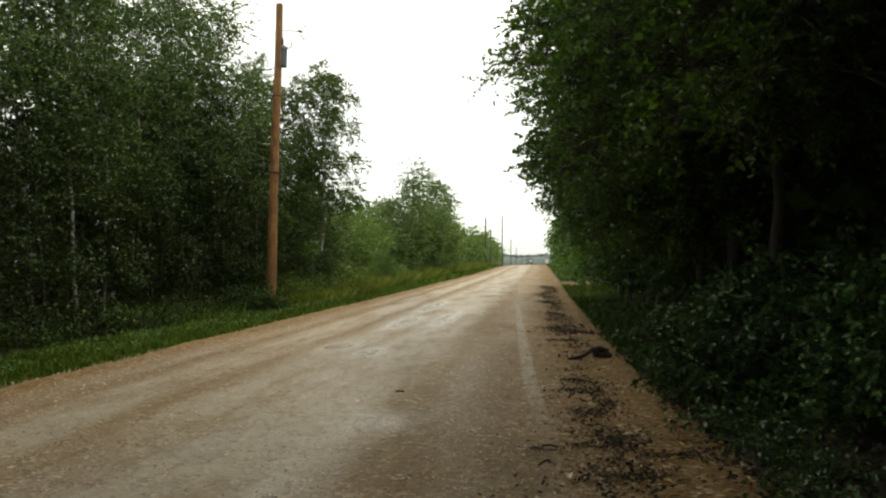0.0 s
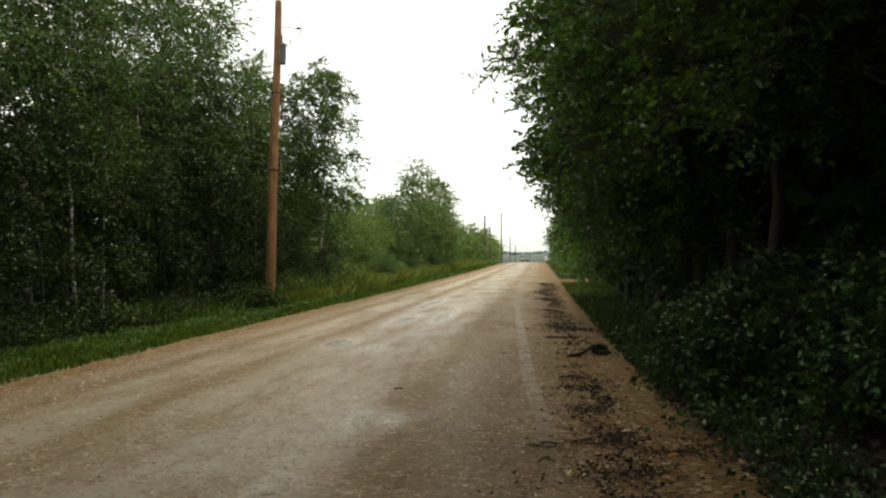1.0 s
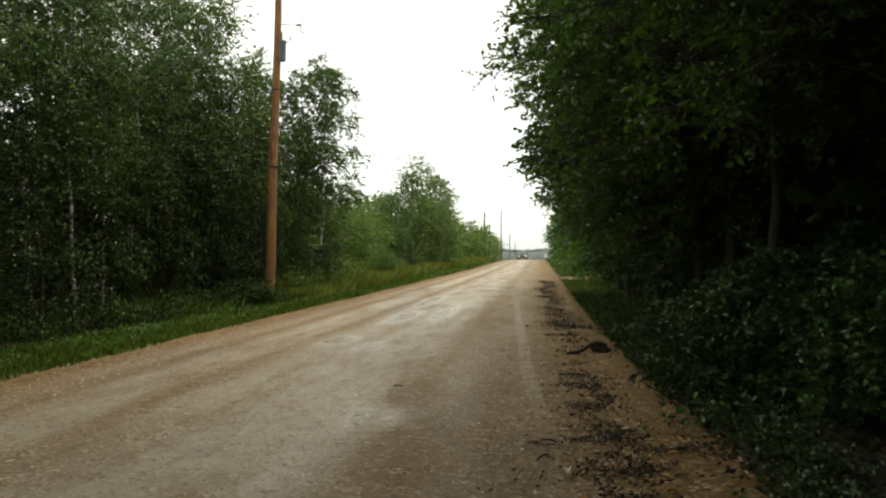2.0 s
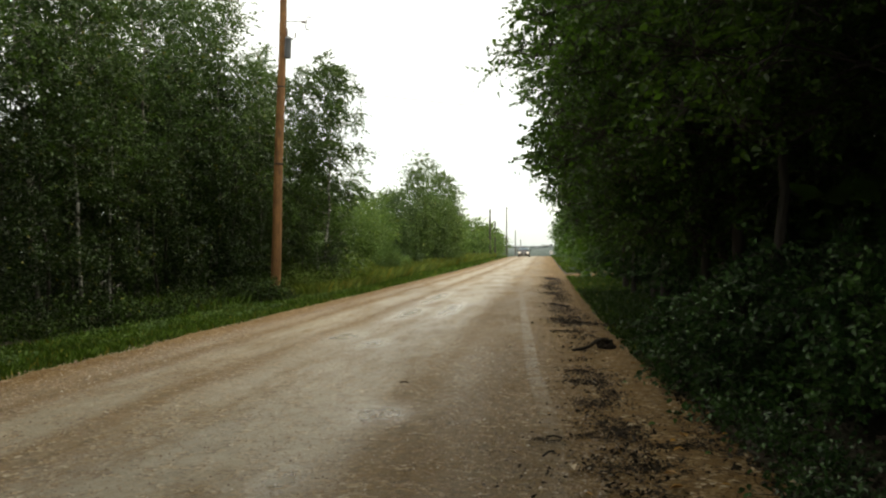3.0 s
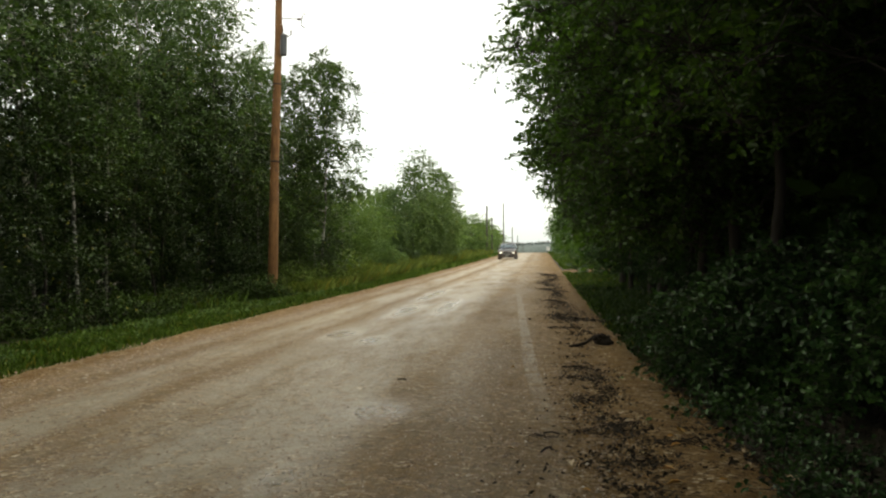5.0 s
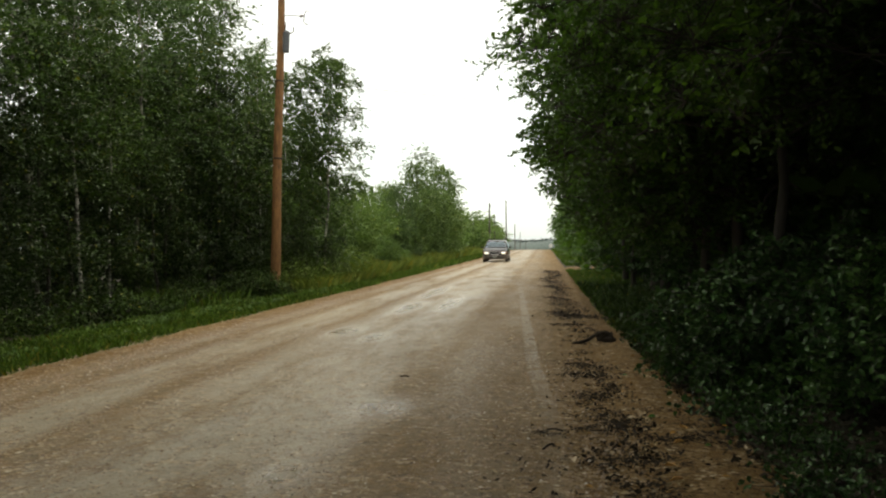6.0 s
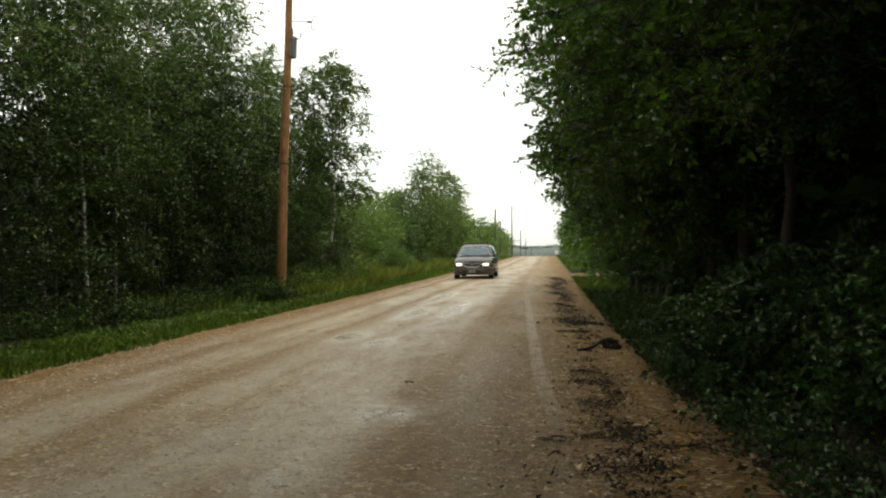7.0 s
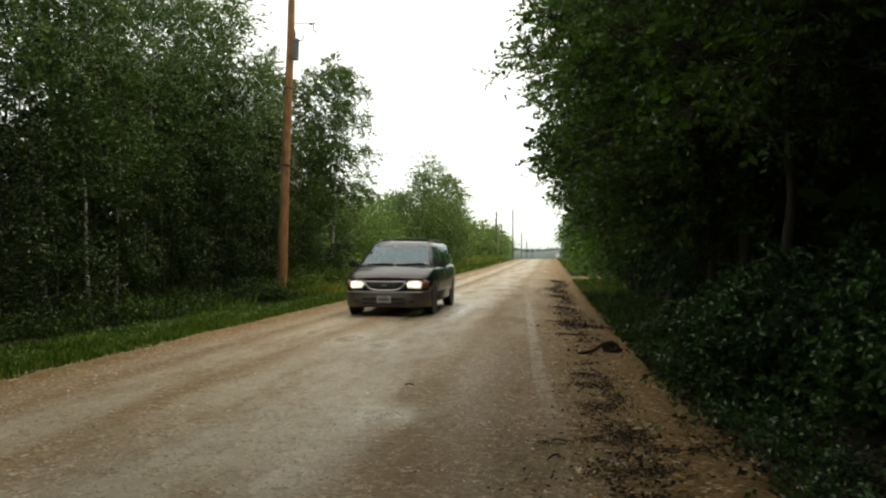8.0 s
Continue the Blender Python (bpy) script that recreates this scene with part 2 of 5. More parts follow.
M_WHITE = plain("white_paint", (0.75, 0.75, 0.73), 0.5, 0, 0.08)


# ---- mesh tools ----
def part(name, geometry, material, parent=None, label=""):
    """Links a bmesh or mesh as one object under a thing."""
    if isinstance(geometry, bmesh.types.BMesh):
        me = bpy.data.meshes.new(name)
        geometry.to_mesh(me)
        geometry.free()
    else:
        me = geometry
    if material is not None and not me.materials:
        me.materials.append(material)
    ob = new(name, me)
    if parent is not None:
        ob.parent = parent
    return tagged(ob, label)


def array_mesh(name, verts, faces, material=None, smooth=False):
    """A mesh from numpy arrays: verts (n, 3), faces (m, k)."""
    verts, faces = np.asarray(verts, np.float32), np.asarray(faces, np.int32)
    me = bpy.data.meshes.new(name)
    n, (m, k) = len(verts), faces.shape
    me.vertices.add(n)
    me.vertices.foreach_set("co", verts.ravel())
    me.loops.add(m * k)
    me.loops.foreach_set("vertex_index", faces.ravel())
    me.polygons.add(m)
    me.polygons.foreach_set("loop_start", np.arange(0, m * k, k, dtype=np.int32))
    if smooth:
        me.polygons.foreach_set("use_smooth", np.ones(m, bool))
    me.update(calc_edges=True)
    if material is not None:
        me.materials.append(material)
    return me


class Tubes:
    """Collects tapered tubes along bent lines."""

    def __init__(self):
        self.v, self.f, self.n = [], [], 0

    def add(self, line, radii, sides=6):
        line, radii = np.asarray(line, float), np.asarray(radii, float)
        t = np.gradient(line, axis=0)
        t /= np.linalg.norm(t, axis=1)[:, None] + 1e-9
        ref = np.where(np.abs(t[:, 2:3]) > 0.9, [[1.0, 0, 0]], [[0, 0, 1.0]])
        a = np.cross(t, ref)
        a /= np.linalg.norm(a, axis=1)[:, None] + 1e-9
        b = np.cross(t, a)
        ang = np.linspace(0, 2 * np.pi, sides, endpoint=False)
        ring = line[:, None] + radii[:, None, None] * (np.cos(ang)[None, :, None] * a[:, None] + np.sin(ang)[None, :, None] * b[:, None])
        self.v.append(ring.reshape(-1, 3))
        k = np.arange(sides)
        for i in range(len(line) - 1):
            o = self.n + i * sides
            self.f.append(np.stack([o + k, o + (k + 1) % sides, o + sides + (k + 1) % sides, o + sides + k], 1))
        self.n += len(line) * sides

    def mesh(self, name, material):
        return array_mesh(name, np.concatenate(self.v), np.concatenate(self.f), material, True)


def leaves(rng, centres, length, width, droop=0.25, up=0.6, fine=False, along=None):
    """Leaf blades round the centres: pointed, folded along the midrib. Returns verts, faces."""
    n = len(centres)
    nor = rng.normal(size=(n, 3)) + [0, 0, up]
    nor /= np.linalg.norm(nor, axis=1)[:, None]
    d = rng.normal(size=(n, 3)) - [0, 0, droop] if along is None else along + rng.normal(size=(n, 3)) * 0.3
    d -= (d * nor).sum(1)[:, None] * nor
    d /= np.linalg.norm(d, axis=1)[:, None] + 1e-9
    s = np.cross(nor, d)
    size = rng.uniform(0.65, 1.25, (n, 1))
    L, W = length * size, width * size
    fold = nor * W * 0.22
    if not fine:
        v = np.stack([centres, centres + d * L * 0.45 + s * W / 2 + fold, centres + d * L, centres + d * L * 0.45 - s * W / 2 + fold], 1)
        f = np.arange(4 * n).reshape(n, 4)
        return v.reshape(-1, 3), f
    tip = centres + d * L - nor * L * 0.15
    v = np.stack([centres, centres + d * L * 0.28 + s * W * 0.46 + fold, centres + d * L * 0.68 + s * W * 0.38 + fold, tip,
                  centres + d * L * 0.68 - s * W * 0.38 + fold, centres + d * L * 0.28 - s * W * 0.46 + fold], 1)
    o = np.arange(n)[:, None] * 6
    f = np.concatenate([o + [0, 1, 2, 3], o + [0, 3, 4, 5]])
    return v.reshape(-1, 3), f


# ---- ground and road ----
def rise(y):
    """Height of the road: level, a low crest 120 m off, then falling away."""
    return float(np.interp(y, *RISE))


RISE = ([-60, 40, 60, 80, 100, 120, 140, 185, 260, 400, 800, 1600], [0, 0, 0.02, 0.09, 0.19, 0.28, 0.25, -0.05, -1.2, -3.5, -7.0, -8.0])


def ground_z(x, y):
    """The ground beside the road: verge, shallow ditch to the west, forest floor."""
    side = np.interp(x, [-400, -40, -14, -10, -8.6, -7.2, -6.2, -5.2, 0.6, 1.5, 2.2, 4, 12, 60, 400],
                     [0.5, 0.2, 0.0, -0.15, -0.24, -0.14, -0.03, -0.10, -0.10, -0.03, -0.02, 0.08, 0.15, 0.3, 0.6])
    return np.interp(y, *RISE) + side


def lumps(x, y, scale, seed=0.0):
    return noise.noise(Vector((x * scale, y * scale, seed)))


def build_ground():
    xs = np.concatenate([[-1500, -700, -300, -120, -60, -40, -28], np.arange(-20, -5, 0.6), [-4, -2, 0], np.arange(0.7, 9, 0.45), [11, 14, 20, 30, 60, 120, 300, 700, 1500]])
    ys = np.concatenate([[-400, -120, -60, -30, -15, -8, -3], np.arange(0, 40, 0.8), np.arange(40, 120, 3), np.arange(120, 300, 10), [330, 400, 500, 650, 800, 1100, 1600, 2500]])
    v = []
    for y in ys:
        for x in xs:
            on_road = -6 < x < 1.1
            bumps = 0 if on_road else 0.05 * lumps(x, y, 0.9) + 0.03 * lumps(x, y, 2.7, 5)
            v.append((x, y, float(ground_z(x, y)) + bumps))
    nx = len(xs)
    i = np.arange(len(ys) - 1)[:, None] * nx + np.arange(nx - 1)[None]
    i = i.ravel()
    ob = part("ground", array_mesh("ground", v, np.stack([i, i + 1, i + nx + 1, i + nx], 1), M_SOIL, True), None)
    tagged(ob, "earth verge and forest floor beside the gravel road", "ground", kind="structure")


def build_road():
    xs = np.concatenate([[-7.0, -6.6], np.arange(-6.36, -5.6, 0.05), np.arange(-5.5, 0.8, 0.16), np.arange(0.84, 1.6, 0.06), [1.7, 2.0]])
    ys = np.concatenate([np.arange(-30, 0, 2.0), np.arange(0, 24, 0.16), np.arange(24, 60, 0.6), np.arange(60, 200, 3), np.arange(200, 420, 12)])
    v = []
    for y in ys:
        edge_w = -5.97 + 0.14 * lumps(1, y, 0.5) + 0.09 * lumps(2, y, 2.1) - 0.0015 * max(0, min(y, 120) - 15)
        edge_e = float(np.interp(y, [4, 7, 9, 11, 14, 20, 33], [1.30, 1.34, 1.2, 1.12, 0.96, 0.92, 0.98])) + 0.10 * lumps(3, y, 0.45) + 0.07 * lumps(4, y, 1.9)
        for x in xs:
            crown = 0.04 - 0.006 * (x + 2.6) ** 2 / 2
            out = max(0.0, edge_w - x, x - edge_e)
            lip = 0.02 * math.exp(-((x + 5.9) / 0.25) ** 2) + 0.025 * math.exp(-((x - 0.95) / 0.25) ** 2)
            rut = -0.012 * (math.exp(-((x + 4.5) / 0.3) ** 2) + math.exp(-((x + 2.9) / 0.35) ** 2) + math.exp(-((x + 1.8) / 0.3) ** 2))
            fine = 0.010 * lumps(x, y * 0.5, 1.3, 3) + 0.006 * lumps(x, y, 4.0, 7)
            if x > 0.1:
                fine *= 2.0
            v.append((x, y, rise(y) + crown + lip + rut + fine - min(0.35, out * 0.3)))
    nx = len(xs)
    i = (np.arange(len(ys) - 1)[:, None] * nx + np.arange(nx - 1)[None]).ravel()
    ob = part("road", array_mesh("road", v, np.stack([i, i + 1, i + nx + 1, i + nx], 1), M_ROAD, True), None)
    tagged(ob, "wet brown gravel road with pale packed wheel lanes", "road", kind="structure")


def build_track():
    """The grassy side track that leaves the road to the east."""
    v, f = [], []
    n = 8
    for i in range(n):
        x = 0.9 + i * 0.8
        y = 44.2 + 0.12 * i
        for w in (-3.2, -1.45, 1.45, 3.2):
            v.append((x, y + w, float(ground_z(x, y + w)) + (0.05 if abs(w) < 1.5 else -0.1)))
    for i in range(n - 1):
        for j in range(3):
            a = i * 4 + j
            f.append((a, a + 4, a + 5, a + 1))
    tagged(part("side_track", array_mesh("side_track", v, f, M_ROAD, True), None), "sandy side track leaving the gravel road", "track", kind="structure")


# ---- trees ----
def tree_parts(seed, h, base, rad, trunk_r, leaf, count, spread=0.24, lean=0.03, limbs=None, lift=0.6, fine=False, shape=0.55, outer=0.2, twigs=False, wide=1.0, low=0.6):
    """Trunk, limbs and crown meshes of one tree with its foot at the origin."""
    rng = np.random.default_rng(seed)
    zs = np.linspace(-0.3, h, 14)
    wob = np.cumsum(rng.normal(size=(14, 2)) * lean * h / 14 * 3, axis=0)
    wob -= wob[0]
    stem = np.column_stack([wob, zs])
    trunk, boughs = Tubes(), Tubes()
    taper = trunk_r * (1 - 0.93 * np.clip(zs / h, 0, 1)) * np.where(zs < 0.1, 1.35, 1)
    trunk.add(stem, taper, 8)
    centres = []
    limbs = limbs or int(h * 3.2)
    for i in range(limbs):
        t = (i + rng.uniform(0, 1)) / limbs
        z = base + t * (h * 0.98 - base)
        reach = rad * (1 - t) ** shape * (low + (1 - low) * min(1, t * (3.5 if low > 0.5 else 2.4))) * rng.uniform(0.65, 1.18) + 0.12
        az = i * 2.399 + rng.normal() * 0.35
        start = np.array([np.interp(z, zs, stem[:, 0]), np.interp(z, zs, stem[:, 1]), z])
        rise_to = reach * rng.uniform(0.25, 1.0) * lift
        s = np.linspace(0, 1, 6)[:, None]
        d = np.array([math.cos(az), math.sin(az), 0])
        line = start + s * d * reach + s ** 1.6 * np.array([0, 0, rise_to]) + np.vstack([np.zeros(3), rng.normal(size=(5, 3)) * 0.05 * reach])
        r0 = max(0.007, trunk_r * (1 - z / h) * 0.27)
        boughs.add(line, np.linspace(max(r0, 0.012) if twigs else r0, 0.008 if twigs else 0.004, 6), 4)
        for q in range(max(2, int(reach * 2.6))):
            u = rng.uniform(outer, 1.02)
            p = start + u * d * reach + u ** 1.6 * np.array([0, 0, rise_to])
            off = rng.normal(size=3) * [0.26, 0.26, 0.2] * (0.5 + reach * 0.35)
            tip = p + off
            if twigs or (reach > 0.5 and q % 2 == 0):
                boughs.add(np.array([p, (p + tip) / 2 + [0, 0, 0.03], tip]), [0.010, 0.008, 0.006] if twigs else [0.008, 0.006, 0.003], 3)
            centres.append(tip)
    centres = np.array(centres)
    # leaves sit in sprays along short twigs that point outwards
    per = 9
    n = count // per
    weight = rng.gamma(1.8 if twigs else 2.2, 1.0, len(centres))
    pick = rng.choice(len(centres), n, p=weight / weight.sum())
    # each twig cluster is a rounded lobe, leafed mostly on its upper and outer side
    ball = rng.normal(size=(n, 3)) + [0, 0, 0.55]
    ball /= np.linalg.norm(ball, axis=1)[:, None]
    lobe = (spread * 1.9 * rng.uniform(0.6, 1.35, len(centres)))[pick][:, None]
    foot = centres[pick] + ball * [1.15, 1.15, 0.8] * lobe * rng.uniform(0.25, 1.0, (n, 1)) ** 0.5
    out = centres[pick] * [1, 1, 0]
    out /= np.linalg.norm(out, axis=1)[:, None] + 1e-6
    d = out * 0.45 + ball * 0.6 + rng.normal(size=(n, 3)) * 0.4 - [0, 0, 0.25]
    d /= np.linalg.norm(d, axis=1)[:, None]
    side = np.cross(d, [0, 0, 1.0])
    side /= np.linalg.norm(side, axis=1)[:, None] + 1e-6
    reach = rng.uniform(2.6, 5.2, (n, 1)) * leaf * wide
    j = np.arange(per)
    t = ((j + 0.6) / per)[None, :, None]
    sag = np.array([0, 0, -0.22])
    at = foot[:, None] + d[:, None] * reach[:, None] * t + sag * reach[:, None] * t ** 2
    hand = np.where(j % 2 == 0, 1.0, -1.0)[None, :, None]
    along = d[:, None] * 0.55 + side[:, None] * hand * 0.8 - np.array([0, 0, 0.15])
    at, along = at.reshape(-1, 3), along.reshape(-1, 3)
    at[:, 2] = np.maximum(at[:, 2], 0.05)
    if twigs:
        tip = foot + d * reach + sag * reach
        r = 0.0042
        for k in range(n):
            boughs.add(np.array([centres[pick[k]], foot[k], tip[k]]), [r * 1.6, r, r * 0.5], 3)
    v, f = leaves(rng, at, leaf, leaf * 0.66, fine=fine, up=0.5 if twigs else 1.0, along=along)
    return trunk, boughs, v, f


def tree(name, label, leaf_mat, bark, *args, **kw):
    """One tree as a thing: an empty at its foot with trunk, limbs and crown."""
    trunk, boughs, v, f = tree_parts(*args, **kw)
    root = tagged(new(name), label, "tree")
    part("trunk", trunk.mesh("trunk", bark), None, root)
    tagged(part("branchwork", boughs.mesh("branchwork", bark), None, root), kind="stuff")
    part("crown", array_mesh("crown", v, f, leaf_mat), None, root)
    return root


def shrub_parts(seed, h, rad, leaf, count, stems=11, spread=0.13, fine=False, twig=2):
    rng = np.random.default_rng(seed)
    wood, centres = Tubes(), []
    for i in range(stems):
        az, out = i * 2.399 + rng.normal() * 0.3, rad * rng.uniform(0.25, 1.0)
        top = h * rng.uniform(0.6, 1.05) * (1 - 0.35 * (out / rad) ** 2)
        s = np.linspace(0, 1, 6)[:, None]
        line = np.array([0.12 * math.cos(az), 0.12 * math.sin(az), -0.1]) + s ** 1.4 * np.array([math.cos(az), math.sin(az), 0]) * out + s * np.array([0, 0, top + 0.1]) - s ** 3 * np.array([0, 0, 0.15 * h])
        wood.add(line, np.linspace(0.014, 0.003, 6), 4)
        for q in range(16):
            u = rng.uniform(0.12, 1.0)
            p = np.array([np.interp(u, s[:, 0], line[:, k]) for k in range(3)])
            tip = p + rng.normal(size=3) * [0.22, 0.22, 0.14] * (0.4 + rad * 0.5)
            tip[2] = max(tip[2], 0.06)
            if q % twig == 0:
                wood.add(np.array([p, (p + tip) / 2, tip]), [0.005, 0.004, 0.002], 3)
            centres.append(tip)
    centres = np.array(centres)
    at = centres[rng.integers(0, len(centres), count)] + rng.normal(size=(count, 3)) * spread
    at[:, 2] = np.maximum(at[:, 2], 0.03)
    v, f = leaves(rng, at, leaf, leaf * 0.62, droop=0.5, up=0.9, fine=fine)
    return wood, v, f


def dogwood_parts(seed, h, rad, leaf, stems=15, shoots=9, pairs=5):
    """Arching stems with leafy shoots: paired drooping leaves along each shoot and a tuft at its tip."""
    rng = np.random.default_rng(seed)
    wood, at, along = Tubes(), [], []
    for i in range(stems):
        az, out = i * 2.399 + rng.normal() * 0.3, rad * math.sqrt(rng.uniform(0.05, 1.0))
        top = h * rng.uniform(0.75, 1.05) * (1 - 0.45 * (out / rad) ** 2)
        s = np.linspace(0, 1, 7)
        line = np.column_stack([np.cos(az) * (0.1 + out * s ** 1.3), np.sin(az) * (0.1 + out * s ** 1.3), -0.1 + (top + 0.1) * np.sin(s * 1.75) / 1.0])
        wood.add(line, np.linspace(0.013, 0.004, 7), 5)
        for q in range(shoots):
            u = rng.uniform(0.3, 1.0) if q else 1.0
            p = np.array([np.interp(u, s, line[:, k]) for k in range(3)])
            d = np.array([math.cos(az), math.sin(az), 0.2]) * 0.8 + rng.normal(size=3) * [0.8, 0.8, 0.45]
            d /= np.linalg.norm(d)
            reach = rng.uniform(0.22, 0.42)
            tip = p + d * reach - [0, 0, 0.07]
            wood.add(np.array([p, p + d * reach * 0.55, tip]), [0.005, 0.004, 0.002], 4)
            side = np.cross(d, [0, 0, 1.0])
            side /= np.linalg.norm(side) + 1e-6
            for j in range(pairs):
                t = (j + 1) / pairs
                c = p + d * reach * t - np.array([0, 0, 0.07]) * t * t
                for hand in (-1, 1):
                    at.append(c)
                    along.append(d * (0.4 + 0.5 * t) + side * hand * (1.0 - 0.4 * t) - [0, 0, 0.35])
    at, along = np.array(at), np.array(along)
    at[:, 2] = np.maximum(at[:, 2], 0.05)
    v, f = leaves(rng, at, leaf, leaf * 0.7, up=1.3, fine=True, along=along)
    return wood, v, f


def dogwood(*args, **kw):
    wood, v, f = dogwood_parts(*args, **kw)
    root = tagged(new("dogwood_bush"), "leafy green dogwood bush at the road edge", "shrub")
    tagged(part("branchwork", wood.mesh("branchwork", M_BARK_DARK), None, root), kind="stuff")
    part("foliage", array_mesh("foliage", v, f, M_LEAF_BUSH), None, root)
    return root


def shrub(name, label, leaf_mat, *args, **kw):
    wood, v, f = shrub_parts(*args, **kw)
    root = tagged(new(name), label, "shrub")
    tagged(part("branchwork", wood.mesh("branchwork", M_BARK_DARK), None, root), kind="stuff")
    part("foliage", array_mesh("foliage", v, f, leaf_mat), None, root)
    return root


def stand(root, x, y, turn=0.0, scale=1.0, tall=1.0):
    root.scale = (scale, scale, scale * tall)
    root.location = (x, y, float(ground_z(x, y)) - 0.02)
    root.rotation_euler = (0, 0, turn)
    return root


def spread_copies(kinds, spots, group):
    """Sets the first of each kind at its first spot, copies after that. spots: kind, x, y, turn, scale, tall."""
    used = set()
    for k, x, y, turn, sc, tall in spots:
        src = kinds[k]
        if k in used:
            ob = copy_thing(src, pose(0, 0, 0))
        else:
            ob = src
            used.add(k)
        tagged(stand(ob, x, y, turn, sc, tall), group=group)


def build_west_forest():
    aspen = "slender aspen with pale trunk and dark green leaves"
    alder = "bushy young alder leafed down to the grass"
    kinds = {
        "tall_a": tree("aspen_tree", aspen, M_LEAF_ASPEN, M_BARK_PALE, 11, 10.8, 2.6, 1.8, 0.07, 0.10, 10500),
        "tall_b": tree("aspen_tree", aspen, M_LEAF_ASPEN, M_BARK_PALE, 12, 11.6, 3.2, 1.9, 0.07, 0.10, 10500),
        "tall_c": tree("aspen_tree", aspen, M_LEAF_ASPEN, M_BARK_PALE, 13, 11.0, 2.2, 1.7, 0.06, 0.10, 8500),
        "mid_a": tree("young_alder_tree", alder, M_LEAF_ALDER_SHADED, M_BARK_DARK, 14, 7.0, 0.3, 1.6, 0.05, 0.085, 9500),
        "mid_b": tree("young_alder_tree", alder, M_LEAF_ALDER_SHADED, M_BARK_DARK, 15, 5.2, 0.15, 1.5, 0.045, 0.085, 9000),
        "slim": tree("birch_tree", "slim white-stemmed birch at the forest edge", M_LEAF_ASPEN, M_BARK_WHITE, 17, 9.5, 3.4, 1.2, 0.05, 0.095, 5500, lean=0.012),
        "back": tree("inner_wood_tree", "thickly leafed tree inside the wood", M_LEAF_ALDER_SHADED, M_BARK_DARK, 16, 9.5, 0.2, 2.6, 0.10, 0.44, 1200, spread=0.45, limbs=11),
    }
    rng = random.Random(4)
    spots = []
    # front row of bushy young trees along the verge; unseen southern ones block light
    for i, y in enumerate(np.arange(-7.0, 31, 1.6)):
        spots.append((("mid_a", "mid_b")[i % 2], -10.4 - 0.5 * rng.random() - (0.7 if i % 3 == 0 else 0), y + rng.uniform(-0.4, 0.4), rng.uniform(0, 6.2), rng.uniform(0.85, 1.1), 1.0))
    for x, y, sc in ((-10.85, 16.9, 1.0), (-11.3, 15.9, 1.1), (-10.75, 17.9, 0.8), (-10.6, 27.6, 0.9)):
        spots.append(("slim", x, y, rng.uniform(0, 6.2), sc, 1.0))
    # tall aspens behind
    for i, (x, y) in enumerate([(-11.6, 12.5), (-11.1, 15.2), (-11.6, 17.8), (-11.3, 20.4), (-12.2, 22.6), (-12.6, 25.2), (-12.3, 25.7), (-11.6, 23.6),
                                (-14.0, 21.8), (-14.4, 25.6), (-15.8, 17.0), (-16.2, 20.8), (-16.6, 25.4)]):
        spots.append((("tall_a", "tall_b", "tall_c")[i % 3], x + rng.uniform(-0.3, 0.3), y, rng.uniform(0, 6.2), rng.uniform(0.92, 1.08), 1.0))
    # aspens out of view to the south, added to cut the western sky light
    for i, y in enumerate(np.arange(-9.0, 11, 1.9)):
        spots.append((("tall_b", "tall_a", "tall_c")[i % 3], -10.9 - 1.6 * (i % 2), y, rng.uniform(0, 6.2), rng.uniform(0.95, 1.1), 1.0))
    for x, y, sc in ((-12.4, 26.4, 0.98), (-11.7, 28.9, 0.88), (-11.0, 24.4, 0.98), (-12.9, 28.0, 0.92), (-11.3, 27.6, 0.84), (-12.2, 30.2, 0.84), (-11.0, 29.6, 0.78), (-14.2, 31.0, 0.85)):
        spots.append(("tall_c", x, y, rng.uniform(0, 6.2), sc, 1.0))
    # back rows fill gaps; those out of view hold off side light
    for i, y in enumerate(np.arange(-8, 44, 3.2)):
        spots.append(("back", -22.5 + rng.uniform(-1, 1), y, rng.uniform(0, 6.2), rng.uniform(0.62, 0.8), 1.0))
        if y < 8 or y > 26:
            spots.append(("back", -14.5 + rng.uniform(-2, 1), y, rng.uniform(0, 6.2), rng.uniform(0.7, 0.85), 1.0))
    for x, y, sc in ((-9.4, 29.0, 0.62), (-10.4, 33.2, 0.75), (-9.9, 27.2, 0.6), (-8.6, 30.6, 0.45), (-11.2, 35.0, 0.9)):
        spots.append(("mid_b", x, y, rng.uniform(0, 6.2), sc, 1.0))
    for x, y in ((-17.0, 22.3), (-18.0, 26.0), (-19.5, 28.0), (-16.4, 24.6), (-15.0, 20.6), (-20.0, 24.5), (-15.2, 17.2), (-17.2, 19.4)):
        spots.append(("back", x, y, rng.uniform(0, 6.2), rng.uniform(0.42, 0.5), 1.0))
    # second row of young trees, closing the wood at eye height
    for i, y in enumerate(np.arange(7.0, 30, 1.9)):
        spots.append((("mid_b", "mid_a")[i % 2], -12.3 - 1.3 * rng.random(), y + rng.uniform(-0.5, 0.5), rng.uniform(0, 6.2), rng.uniform(0.9, 1.15), 1.0))
    spread_copies(kinds, spots, "trees of the west forest")
    # the open-crowned poplar beyond the utility pole
    pop = tree("poplar_tree", "open-crowned poplar with sky showing through its leaves", M_LEAF_ASPEN, M_BARK_WHITE, 31, 9.7, 0.6, 1.7, 0.07, 0.11, 19000, spread=0.2, shape=0.32)
    stand(pop, -9.3, 31.5, 0.6)
    tagged(pop, group="trees of the west forest")
